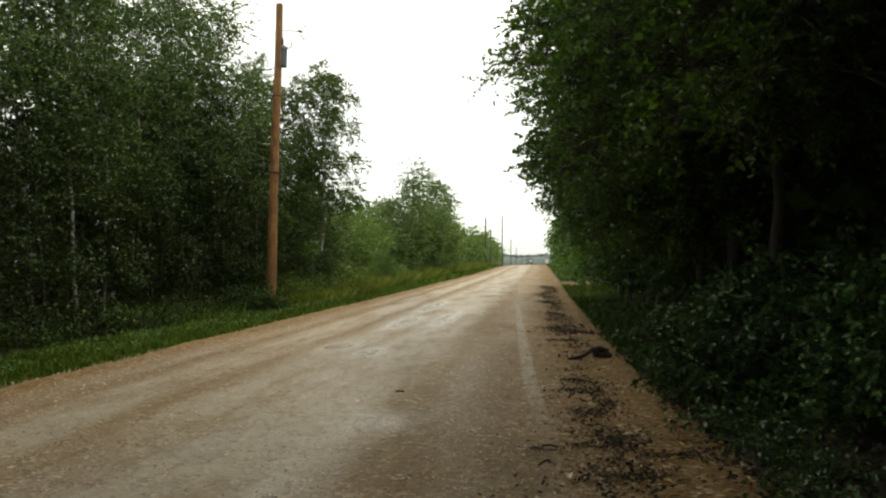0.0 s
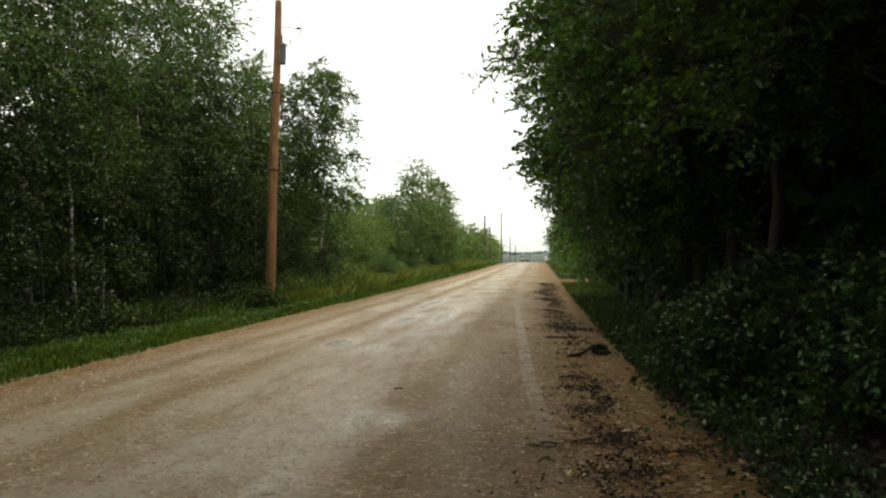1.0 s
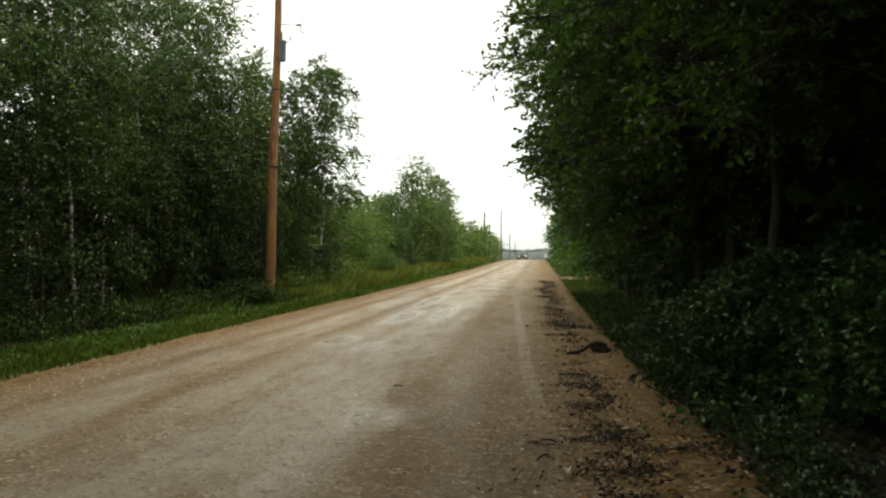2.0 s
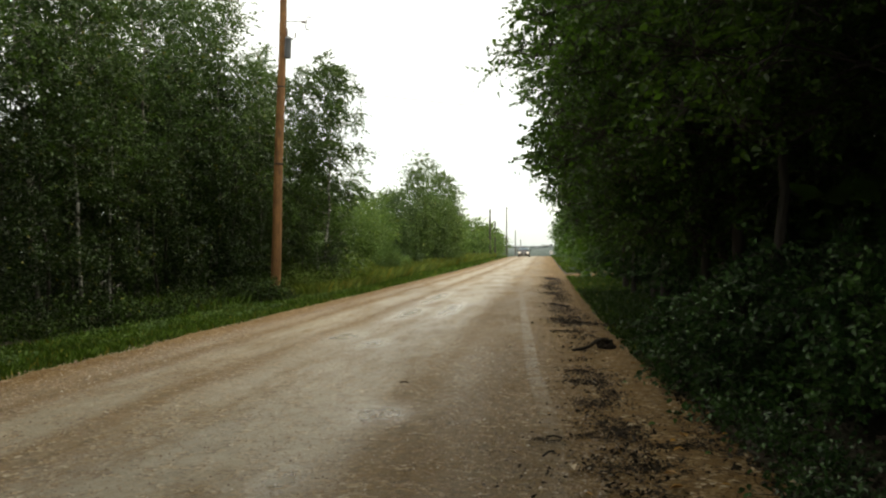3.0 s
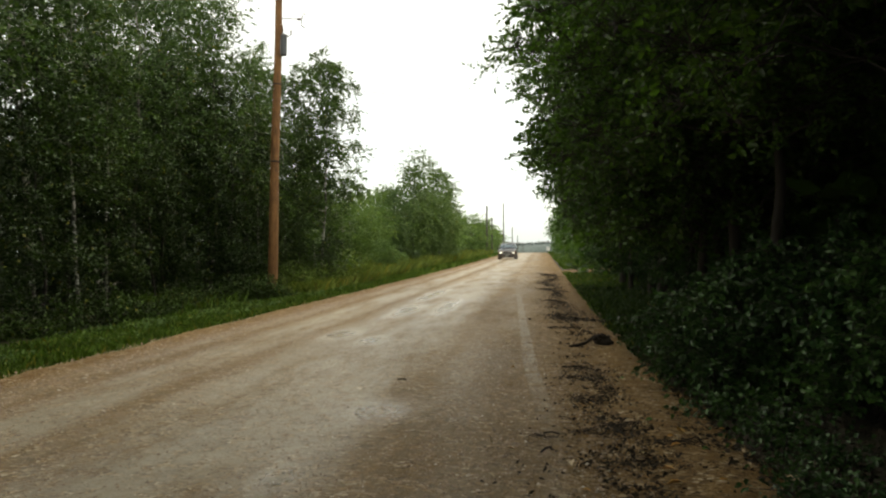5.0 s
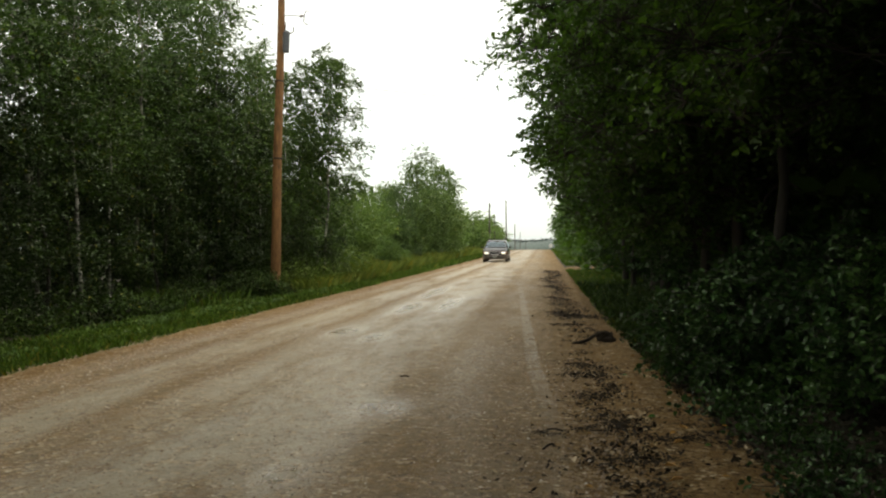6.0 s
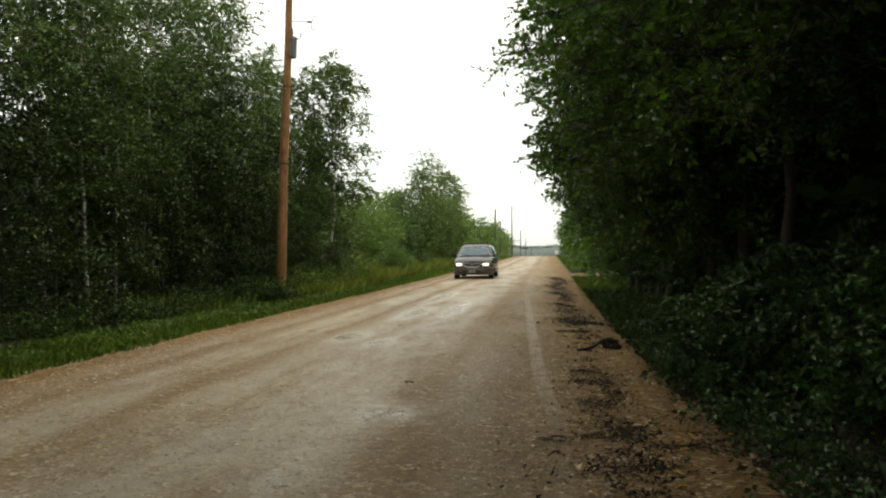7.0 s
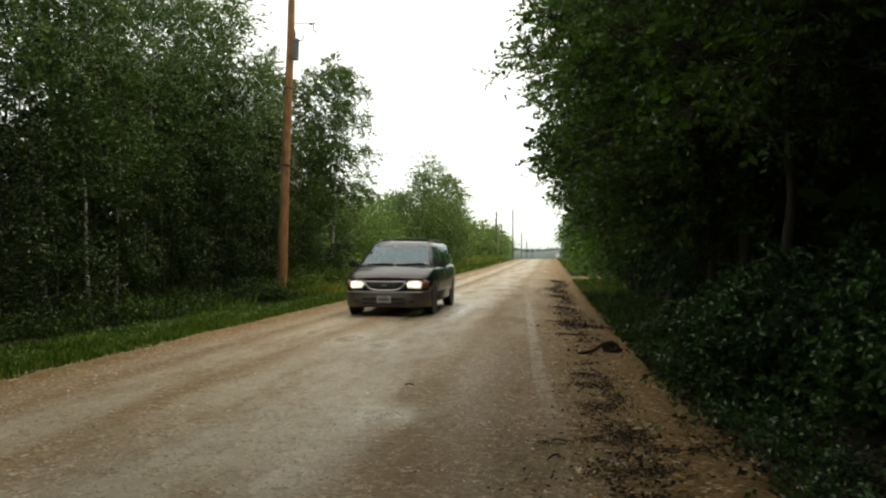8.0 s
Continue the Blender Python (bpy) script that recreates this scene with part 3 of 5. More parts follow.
    for x, y, turn, sc in ((-10.3, 30.2, 2.6, 0.93), (-9.9, 33.0, 4.0, 0.8)):
        tagged(stand(copy_thing(pop, pose(0, 0, 0)), x, y, turn, sc, 1.0), group="trees of the west forest")


def build_far_west():
    """Lower scrub and trees along the west side, out to the crest."""
    willow, poplar = "light green bushy willow beside the verge", "rounded green poplar in the scrub"
    kinds = {
        "willow": tree("willow_tree", willow, M_LEAF_WILLOW, M_BARK_DARK, 41, 4.6, 0.15, 2.0, 0.06, 0.13, 9500, spread=0.34),
        "poplar": tree("balsam_poplar_tree", poplar, M_LEAF_POPLAR, M_BARK_DARK, 42, 9.6, 0.4, 2.1, 0.08, 0.17, 12000, spread=0.36, shape=0.45),
        "poplar_b": tree("balsam_poplar_tree", poplar, M_LEAF_POPLAR, M_BARK_DARK, 43, 8.4, 0.3, 2.2, 0.08, 0.17, 15000, spread=0.38, shape=0.35),
        "far": tree("distant_willow_tree", "distant light green tree along the road", M_LEAF_WILLOW, M_BARK_DARK, 44, 5.8, 0.1, 2.3, 0.10, 0.30, 1250, spread=0.36, limbs=14),
    }
    rng = random.Random(9)
    spots = []
    for y in np.arange(36, 60, 3.0):
        spots.append(("willow", -13.2 - rng.uniform(0, 1.5), y, rng.uniform(0, 6), rng.uniform(0.8, 1.1), 1.0))
        spots.append(("willow", -17 - rng.uniform(0, 2), y + 1, rng.uniform(0, 6), rng.uniform(1.0, 1.3), 1.0))
    spots += [("poplar", -10.7, 64, 0.3, 0.98, 1.0), ("poplar_b", -9.5, 72, 1.0, 1.02, 1.0), ("poplar_b", -11.6, 60, 2.0, 0.72, 1.0), ("poplar_b", -10.2, 68, 4.0, 0.82, 0.95),
              ("poplar_b", -9.9, 77, 3.0, 0.8, 1.0), ("poplar", -13.6, 66, 5.0, 0.7, 1.0), ("willow", -8.9, 44, 2.2, 0.5, 0.9),
              ("willow", -12.0, 50, 1.2, 1.0, 1.0), ("willow", -12.6, 54.5, 3.2, 1.1, 1.0), ("willow", -13.4, 58.5, 5.2, 1.15, 1.0), ("willow", -11.6, 46, 0.2, 0.85, 1.0)]
    for y in np.arange(79, 190, 4.5):
        spots.append(("far", (-12.0 if y < 112 else -10.4) - rng.uniform(0, 1.0), y, rng.uniform(0, 6), rng.uniform(0.9, 1.15), 1.0))
        if y < 135:
            spots.append(("far", -14 - rng.uniform(0, 2), y, rng.uniform(0, 6), rng.uniform(1.1, 1.35), 1.0))
    spread_copies(kinds, spots, "scrub along the west verge")


def build_east_trees():
    oak = "dense dark green oak overhanging the road edge"
    kinds = {
        "oak_a": tree("oak_tree", oak, M_LEAF_OAK, M_BARK_DARK, 51, 8.2, 1.6, 4.1, 0.10, 0.10, 29000, spread=0.2, shape=0.4, lift=0.35, outer=0.3, limbs=44, twigs=True, low=0.42),
        "oak_b": tree("oak_tree", oak, M_LEAF_OAK, M_BARK_DARK, 52, 9.0, 1.65, 4.3, 0.11, 0.10, 29000, spread=0.2, shape=0.4, lift=0.35, outer=0.3, limbs=46, twigs=True, low=0.42),
        "oak_c": tree("oak_tree", oak, M_LEAF_OAK, M_BARK_DARK, 53, 7.2, 1.45, 3.6, 0.08, 0.10, 25000, spread=0.19, shape=0.42, lift=0.3, outer=0.25, limbs=40, twigs=True, low=0.48),
        "oak_near": tree("oak_tree", oak, M_LEAF_OAK, M_BARK_DARK, 56, 7.9, 2.7, 3.7, 0.09, 0.08, 29000, spread=0.19, shape=0.42, lift=0.3, outer=0.3, limbs=44, twigs=True, fine=True),
        "elder": tree("oak_tree", "tall old oak out of view, added to shade the roadside", M_LEAF_OAK, M_BARK_DARK, 55, 12.0, 5.4, 6.2, 0.2, 0.34, 34000, spread=0.35, shape=0.45, lift=0.35, outer=0.3, limbs=40),
        "inner": tree("inner_wood_tree", "thickly leafed dark tree inside the wood", M_LEAF_OAK, M_BARK_DARK, 54, 9.0, 0.1, 3.0, 0.12, 0.46, 1150, spread=0.45, shape=0.4, limbs=11),
    }
    rng = random.Random(7)
    spots = []
    for i, y in enumerate(np.arange(4.4, 31, 2.9)):
        spots.append(("oak_near" if y < 11 else ("oak_a", "oak_c", "oak_b")[i % 3], (2.95 if y > 11 else 3.2 if y > 8 else 3.7 if y > 5 else 5.5) + rng.uniform(-0.2, 0.3), y, rng.uniform(0, 6.2), rng.uniform(0.94, 1.06), 1.0))
    spots += [("oak_b", 3.0, 12.3, 2.2, 1.0, 1.0), ("oak_a", 3.0, 15.6, 4.0, 1.0, 1.0), ("oak_a", 2.75, 13.8, 2.9, 0.95, 0.95), ("inner", 5.3, 12.3, 0.5, 0.9, 1.0), ("inner", 6.4, 15.2, 2.5, 0.9, 1.0)]
    # unseen tall old trees by the viewer, crowns reaching over the road for shade
    for x, y, sc in ((-7.9, -8.0, 1.0), (2.4, -9.0, 1.1), (2.0, -5.6, 1.1), (2.1, -2.2, 1.1), (2.2, 1.2, 1.1), (5.6, 3.0, 1.1), (7.6, 6.5, 1.0)):
        spots.append(("elder", x, y, rng.uniform(0, 6.2), sc, 1.0))
    # inner rows of the wood; unseen ones are there to stop side light
    for y in np.arange(-12, 62, 3.3):
        for x in (7.2, 11.5):
            spots.append(("inner", x + rng.uniform(-0.8, 0.8), y + rng.uniform(-1, 1), rng.uniform(0, 6.2), rng.uniform(0.9, 1.15), 1.05))
    for y in np.arange(34, 43, 3.0):
        spots.append(("inner", 4.1 + rng.uniform(0, 0.4), y, rng.uniform(0, 6.2), 1.0, 0.95))
    for i, y in enumerate(np.arange(51, 200, 5.0)):
        spots.append(("inner", 5.0 + rng.uniform(-0.5, 0.7), y, rng.uniform(0, 6.2), rng.uniform(0.85, 1.0), 0.95))
    spread_copies(kinds, spots, "trees of the east wood")


def build_shrubs():
    near = {"a": dogwood(61, 1.2, 0.85, 0.070, stems=16, shoots=19), "b": dogwood(62, 1.3, 0.9, 0.073, stems=18, shoots=19), "c": dogwood(63, 0.8, 0.7, 0.072, stems=13, shoots=15)}
    spots = [("a", 2.05, 9.3, 0.7, 0.95, 1.0), ("b", 2.15, 8.2, 5.0, 0.95, 1.0), ("c", 1.75, 7.9, 0.3, 0.9, 1.0), ("a", 2.7, 7.2, 1.9, 1.0, 1.05), ("b", 2.9, 8.6, 3.1, 1.1, 1.1),
             ("b", 3.3, 7.0, 4.4, 1.05, 1.1), ("a", 3.5, 9.6, 0.9, 1.1, 1.1), ("c", 2.6, 6.6, 2.2, 0.9, 0.9), ("a", 3.1, 6.0, 2.6, 0.95, 1.0), ("a", 3.4, 10.6, 3.3, 1.1, 1.0),
             ("b", 3.9, 6.1, 1.1, 1.0, 1.0), ("c", 2.0, 10.4, 1.4, 0.9, 0.9), ("b", 4.0, 12.4, 0.2, 1.1, 1.1), ("a", 4.1, 14.6, 2.7, 1.2, 1.1), ("b", 4.0, 18.0, 4.9, 1.2, 1.1), ("c", 2.9, 4.4, 2.0, 0.6, 0.7)]
    # undergrowth below the eaves of the wood
    spots += [("ab"[i % 2], 3.5 + 0.5 * ((i * 7) % 5) / 4, y, i * 1.7, 1.25, 1.1) for i, y in enumerate(np.arange(11.6, 40, 1.7))]
    spread_copies(near, spots, "bushes at the east road edge")
    weeds = {
        "a": shrub("tall_weed", "tall leafy weed clump on the verge", M_WEED, 71, 0.8, 0.6, 0.075, 800, stems=9, spread=0.07, twig=5),
        "b": shrub("tall_weed", "tall leafy weed clump on the verge", M_WEED, 72, 1.1, 0.7, 0.08, 1000, stems=10, spread=0.08, twig=5),
    }
    rng = random.Random(12)
    spots = []
    for y in np.arange(8.5, 27, 0.6):
        spots.append((rng.choice("ab"), -9.35 - rng.uniform(-0.2, 0.5), y, rng.uniform(0, 6), rng.uniform(0.7, 1.15), 1.0))
    for x, y, sc in ((-8.5, 22.6, 0.95), (-8.9, 22.9, 1.0), (-8.1, 23.1, 0.8), (-8.7, 23.4, 0.9)):
        spots.append(("b", x, y, rng.uniform(0, 6), sc, 1.1))
    for y in np.arange(46, 110, 2.5):
        spots.append((rng.choice("ab"), -9.0 - rng.uniform(0, 1.5), y, rng.uniform(0, 6), rng.uniform(0.8, 1.4), 1.0))
    spread_copies(weeds, spots, "weeds on the west verge")
    herbs = {"a": shrub("verge_herb", "low bright broad-leaved herb in the grass", M_LEAF_WILLOW, 76, 0.26, 0.32, 0.09, 160, stems=7, spread=0.06, twig=6, fine=True)}
    spots = [("a", -6.45 - 2.4 * rng.random(), y, rng.uniform(0, 6), rng.uniform(0.5, 0.95), 1.0) for y in np.arange(7.5, 30, 0.28)]
    spread_copies(herbs, spots, "herbs in the west verge grass")
    low = {"a": shrub("low_weed", "low dark weed under the roadside bushes", M_LEAF_BUSH, 75, 0.28, 0.35, 0.06, 350, stems=8, spread=0.06, twig=5, fine=True)}
    spots = [("a", rng.uniform(1.5, 2.1), y, rng.uniform(0, 6), rng.uniform(0.6, 1.0), 1.0) for y in np.arange(4.4, 10, 0.45)]
    spread_copies(low, spots, "low weeds at the east road edge")
    meadow = {
        "a": shrub("meadow_weed", "light green leafy weed clump in the open verge", M_WEED_LIGHT, 73, 0.9, 0.7, 0.085, 900, stems=9, spread=0.08, twig=5),
        "b": shrub("meadow_shrub", "light green rounded shrub in the open verge", M_WEED_LIGHT, 74, 1.7, 1.3, 0.10, 2600, stems=12, spread=0.16, twig=4),
    }
    spots = [("b", -8.75, 26.6, 0.4, 0.7, 1.0), ("b", -8.7, 29.0, 1.4, 0.85, 1.0), ("b", -9.3, 27.6, 4.4, 0.9, 1.0), ("b", -8.2, 33.4, 2.0, 0.5, 0.9), ("b", -8.8, 35.6, 0.7, 0.6, 0.9), ("b", -9.6, 38.5, 3.0, 0.9, 1.0), ("b", -8.6, 40.5, 5.1, 0.6, 0.9), ("b", -10.8, 42.0, 4.0, 1.1, 1.0), ("b", -10.0, 49.0, 5.0, 1.0, 1.0)]
    for y in np.arange(25.5, 62, 0.9):
        spots.append(("a", rng.uniform(-8.6, -7.9) if y < 33 else rng.uniform(-12.5, -8.6), y, rng.uniform(0, 6), rng.uniform(0.6, 1.0), 1.0))
    spread_copies(meadow, spots, "plants of the open verge")


def grass_field(name, label, seed, boxes, material=None):
    """Grass blades as one object. boxes: x0, x1, y0, y1, count, low, high."""
    rng = np.random.default_rng(seed)
    vs = []
    for x0, x1, y0, y1, count, low, high in boxes:
        x, y = rng.uniform(x0, x1, count), rng.uniform(y0, y1, count)
        z = ground_z(x, y) - 0.02
        h = rng.uniform(low, high, count)
        az, bend = rng.uniform(0, 6.283, count), rng.uniform(0.15, 0.7, count) * h
        w = 0.006 + 0.010 * rng.random(count) + 0.0005 * y
        p = np.column_stack([x, y, z])
        side = np.column_stack([-np.sin(az), np.cos(az), np.zeros(count)]) * w[:, None]
        tip = np.column_stack([np.cos(az) * bend, np.sin(az) * bend, h])
        mid = np.column_stack([np.cos(az) * bend * 0.3, np.sin(az) * bend * 0.3, h * 0.62])
        vs.append(np.stack([p - side, p + side, p + mid + side * 0.6, p + tip], 1).reshape(-1, 3))
    v = np.concatenate(vs)
    ob = part(name, array_mesh(name, v, np.arange(len(v)).reshape(-1, 4), material or M_GRASS), None)
    tagged(ob, label, "grass", kind="stuff")


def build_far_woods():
    """The wooded skyline beyond the crest: closed lumpy canopy with a leafy rim."""
    rng = np.random.default_rng(77)
    xs, rows = np.arange(-420, 380, 3.0), [(640, 0.0), (642, 0.45), (646, 0.75), (652, 0.92), (662, 1.0), (700, 1.0), (720, 0.0)]

    def crest(x):
        return np.interp(x, [-420, -60, -10, 60, 380], [15, 13.5, 11.0, 9.0, 9.0]) + 0.6 * np.sin(x * 0.05) + 0.5 * np.sin(x * 0.13 + 1)

    v = []
    for y, share in rows:
        for x in xs:
            bump = lumps(x, y, 0.16, 2.0) * 1.1 + lumps(x, y, 0.5, 4.0) * 0.6
            v.append((x, y + 2.0 * bump, -8.0 + (crest(x) + 1.0) * share + (bump if share else 0)))
    nx = len(xs)
    i = (np.arange(len(rows) - 1)[:, None] * nx + np.arange(nx - 1)[None]).ravel()
    f = np.stack([i, i + 1, i + nx + 1, i + nx], 1)
    woods = tagged(part("far_woods", array_mesh("far_woods", v, f, M_LEAF_HAZED, True), None), "wooded skyline beyond the road, haze put into its colour", "woods", kind="stuff")
    n = 9000
    x = rng.uniform(-420, 380, n)
    y = rng.uniform(651, 664, n)
    z = -7.5 + (crest(x) + 1.0) * np.interp(y, [r[0] for r in rows], [r[1] for r in rows]) + rng.normal(size=n) * 0.4
    v, f = leaves(rng, np.column_stack([x, y, z]), 1.5, 1.2, up=1.0)
    tagged(part("foliage", array_mesh("foliage", v, f, M_LEAF_HAZED), None, woods), kind="stuff")


# ---- utility poles and wire ----
def tube_bm(points, radius, sides=8):
    t = Tubes()
    t.add(points, np.full(len(points), radius), sides)
    return t


def lathe(profile, sides=16):
    """A turned solid about z from (radius, height) pairs."""
    bm = bmesh.new()
    rings = [[bm.verts.new((r * math.cos(2 * math.pi * i / sides), r * math.sin(2 * math.pi * i / sides), z)) for i in range(sides)] for r, z in profile]
    for a, b in zip(rings, rings[1:]):
        for i in range(sides):
            bm.faces.new((a[i], a[(i + 1) % sides], b[(i + 1) % sides], b[i]))
    bm.faces.new(rings[0][::-1])
    bm.faces.new(rings[-1])
    for fc in bm.faces:
        fc.smooth = len(fc.verts) == 4
    return bm


def moved(bm, m):
    bmesh.ops.transform(bm, matrix=m, verts=bm.verts)
    return bm


def build_pole():
    root = tagged(new("utility_pole"), "brown wooden utility pole with a small transformer", "utility pole")
    root.location = (-8.71, 24.0, -0.35)
    root.rotation_euler = (0, radians(2.1), 0)
    h = 10.12
    t = Tubes()
    zs = np.linspace(-0.4, h, 12)
    t.add(np.column_stack([0.015 * np.sin(zs), 0.01 * np.cos(zs * 1.3), zs]), 0.168 - 0.0058 * zs, 14)
    t.add(np.array([[0, 0, h], [0, 0, h + 0.02]]), [0.104, 0.02], 14)
    part("pole", t.mesh("pole", M_POLE), None, root, "weathered brown round pole")
    for z in (4.6, 7.1):
        r = 0.172 - 0.0058 * z
        part("band", moved(lathe([(r, 0), (r + 0.008, 0.005), (r + 0.008, 0.04), (r, 0.045)]), Matrix.Translation((0.01, 0, z))), M_BARK_DARK, root, "dark metal band")
    # bracket arm with its insulator
    arm = tube_bm([(0.08, -0.02, 9.25), (0.40, -0.02, 9.24), (0.66, -0.02, 9.22)], 0.016)
    part("bracket_arm", arm.mesh("bracket_arm", M_STEEL), None, root, "thin steel bracket arm")
    hook = tube_bm([(0.93, -0.02, 9.37), (0.84, -0.02, 9.39), (0.80, -0.02, 9.30), (0.77, -0.02, 9.05), (0.80, -0.02, 8.99), (0.90, -0.02, 8.95)], 0.018)
    part("fuse_cutout", hook.mesh("fuse_cutout", M_STEEL), None, root, "hooked fuse holder")
    part("insulator", moved(lathe([(0.02, 0), (0.05, 0.02), (0.03, 0.05), (0.05, 0.07), (0.03, 0.1), (0.02, 0.14)], 10), Matrix.Translation((0.64, -0.02, 9.22)) @ pose(0, 0, 0, 0, 90)), M_CERAMIC, root)
    # transformer can with bushings
    can = lathe([(0.07, 8.03), (0.098, 8.05), (0.102, 8.08), (0.102, 8.64), (0.11, 8.66), (0.11, 8.69), (0.06, 8.74)], 18)
    can = part("transformer", moved(can, Matrix.Translation((0.22, -0.06, 0))), M_TRANSFORMER, root, "grey cylindrical transformer can")
    part("bushing", moved(lathe([(0.02, 8.7), (0.032, 8.75), (0.02, 8.80), (0.032, 8.85), (0.014, 9.02)], 10), Matrix.Translation((0.17, -0.06, 0))), M_CERAMIC, can)
    part("lightning_arrester", tube_bm([(0.29, -0.06, 8.68), (0.38, -0.06, 8.66), (0.45, -0.06, 8.70), (0.45, -0.06, 8.86)], 0.02).mesh("lightning_arrester", M_CERAMIC), None, root)
    bm = bmesh.new()
    bmesh.ops.create_cube(bm, size=1, matrix=Matrix.Translation((0.12, -0.05, 8.35)) @ Matrix.Diagonal((0.08, 0.05, 0.4, 1)))
    part("hanger", bm, M_STEEL, root)
    # the drop wire over the road
    a, b = np.array([-8.2, 24.0, 6.85]), np.array([9.0, 25.5, 5.15])
    s = np.linspace(0, 1, 24)[:, None]
    line = a + (b - a) * s - [0, 0, 1.0] * (4 * s * (1 - s) * 0.22)
    tagged(part("overhead_wire", tube_bm(line, 0.007, 5).mesh("overhead_wire", M_CABLE), None), "thin grey wire slung over the road", "wire")


def build_far_poles():
    first = None
    for x, y, top in ((-8.45, 120, 7.9), (-8.5, 133, 6.5), (-8.4, 172, 11.2), (-8.4, 223, 7.2), (-8.4, 271, 5.4), (-8.4, 356, 3.6)):
        foot = float(ground_z(x, y)) - 0.3
        root = tagged(new("distant_utility_pole"), "grey wooden utility pole far along the road", "utility pole", "poles along the road")
        root.location = (x, y, foot)
        t = Tubes()
        hh = top - foot
        t.add([(0, 0, 0), (0, 0, hh * 0.5), (0.02, 0, hh)], [0.16, 0.14, 0.11], 8)
        part("pole", t.mesh("pole", M_POLE_GREY), None, root)
        bm = bmesh.new()
        bmesh.ops.create_cube(bm, size=1, matrix=Matrix.Translation((0.14, 0, hh - 0.5)) @ Matrix.Diagonal((0.30, 0.08, 0.1, 1)))
        part("bracket", bm, M_POLE_GREY, root)


def build_marker():
    root = tagged(new("marker_board"), "small white board on a post by the road", "sign")
    root.location = (1.5, 178, rise(178) - 0.3)
    bm = bmesh.new()
    bmesh.ops.create_cube(bm, size=1, matrix=Matrix.Translation((0, 0, 0.75)) @ Matrix.Diagonal((0.10, 0.10, 1.5, 1)))
    part("post", bm, M_POLE_GREY, root)
    bm = bmesh.new()
    bmesh.ops.create_cube(bm, size=1, matrix=Matrix.Translation((0, -0.07, 1.15)) @ Matrix.Diagonal((0.75, 0.03, 0.85, 1)))
    bmesh.ops.bevel(bm, geom=bm.edges[:], offset=0.008, segments=1, affect="EDGES")
    part("board", bm, M_WHITE, root, "white board")


# ---- the minivan ----
M_PAINT = plain("dark_grey_paint", (0.010, 0.013, 0.019), 0.26, 0.0, 0.12, 6.0, coat=0.3)
M_PAINT.node_tree.nodes["Principled BSDF"].inputs["Specular IOR Level"].default_value = 0.14
M_CLADDING = plain("taupe_bumper_paint", (0.088, 0.073, 0.064), 0.45, 0.0, 0.15, 8.0, coat=0.3)
M_TRIM = plain("black_plastic", (0.012, 0.012, 0.013), 0.5, 0, 0.2)
M_RUBBER = plain("tyre_rubber", (0.016, 0.015, 0.014), 0.85, 0, 0.3, relief=0.3)
M_CHROME = plain("dull_chrome", (0.55, 0.55, 0.56), 0.25, 1.0, 0.1)
M_CHROME_DULL = plain("dull_chrome_edge", (0.60, 0.60, 0.60), 0.4, 0.7, 0.1)
M_RIM = plain("muddy_alloy", (0.26, 0.24, 0.22), 0.5, 0.6, 0.3)
M_LENS = plain("headlamp_lens", (0.50, 0.47, 0.42), 0.12, 0.3, 0.1, coat=0.6)
M_AMBER = plain("amber_lens", (0.17, 0.045, 0.02), 0.25, 0, 0.1, coat=0.5)
M_SEAT = plain("grey_cloth", (0.10, 0.10, 0.105), 0.9, 0, 0.2, 60.0)
M_DEFLECTOR = plain("smoked_red_plastic", (0.055, 0.022, 0.018), 0.25, 0, 0.1)
M_PLATE = plain("plate_white", (0.30, 0.33, 0.30), 0.5, 0, 0.1)
M_PLATE_BAR = plain("plate_dark_bars", (0.08, 0.09, 0.12), 0.5, 0, 0.1)


def glass_material():
    k = Mat("tinted_glass")
    tr = k.n.new("ShaderNodeBsdfTransparent")
    tr.inputs[0].default_value = (0.36, 0.42, 0.44, 1)
    gl = k.n.new("ShaderNodeBsdfGlossy")
    gl.inputs["Roughness"].default_value = 0.04
    gl.inputs[0].default_value = (0.55, 0.68, 0.76, 1)
    fr = k.node("ShaderNodeFresnel", IOR=2.0)
    ms = k.n.new("ShaderNodeMixShader")
    k.link(fr.outputs[0], ms.inputs[0])
    k.link(tr.outputs[0], ms.inputs[1])
    k.link(gl.outputs[0], ms.inputs[2])
    k.link(ms.outputs[0], k.out.inputs[0])
    return k.m


def lamp_material():
    k = Mat("lit_headlamp")
    k.set((0.8, 0.8, 0.78), 0.2)
    k.b.inputs["Emission Color"].default_value = (1.0, 0.93, 0.80, 1)
    k.b.inputs["Emission Strength"].default_value = 1.7
    return k.m


M_GLASS, M_LAMP = glass_material(), lamp_material()


def box_bm(cx, cy, cz, sx, sy, sz, bevel=0.0, m=None):
    bm = bmesh.new()
    bmesh.ops.create_cube(bm, size=1, matrix=Matrix.Translation((cx, cy, cz)) @ Matrix.Diagonal((sx, sy, sz, 1)))
    if bevel:
        bmesh.ops.bevel(bm, geom=bm.edges[:], offset=bevel, segments=2, affect="EDGES")
    if m is not None:
        bmesh.ops.transform(bm, matrix=m, verts=bm.verts)
    return bm


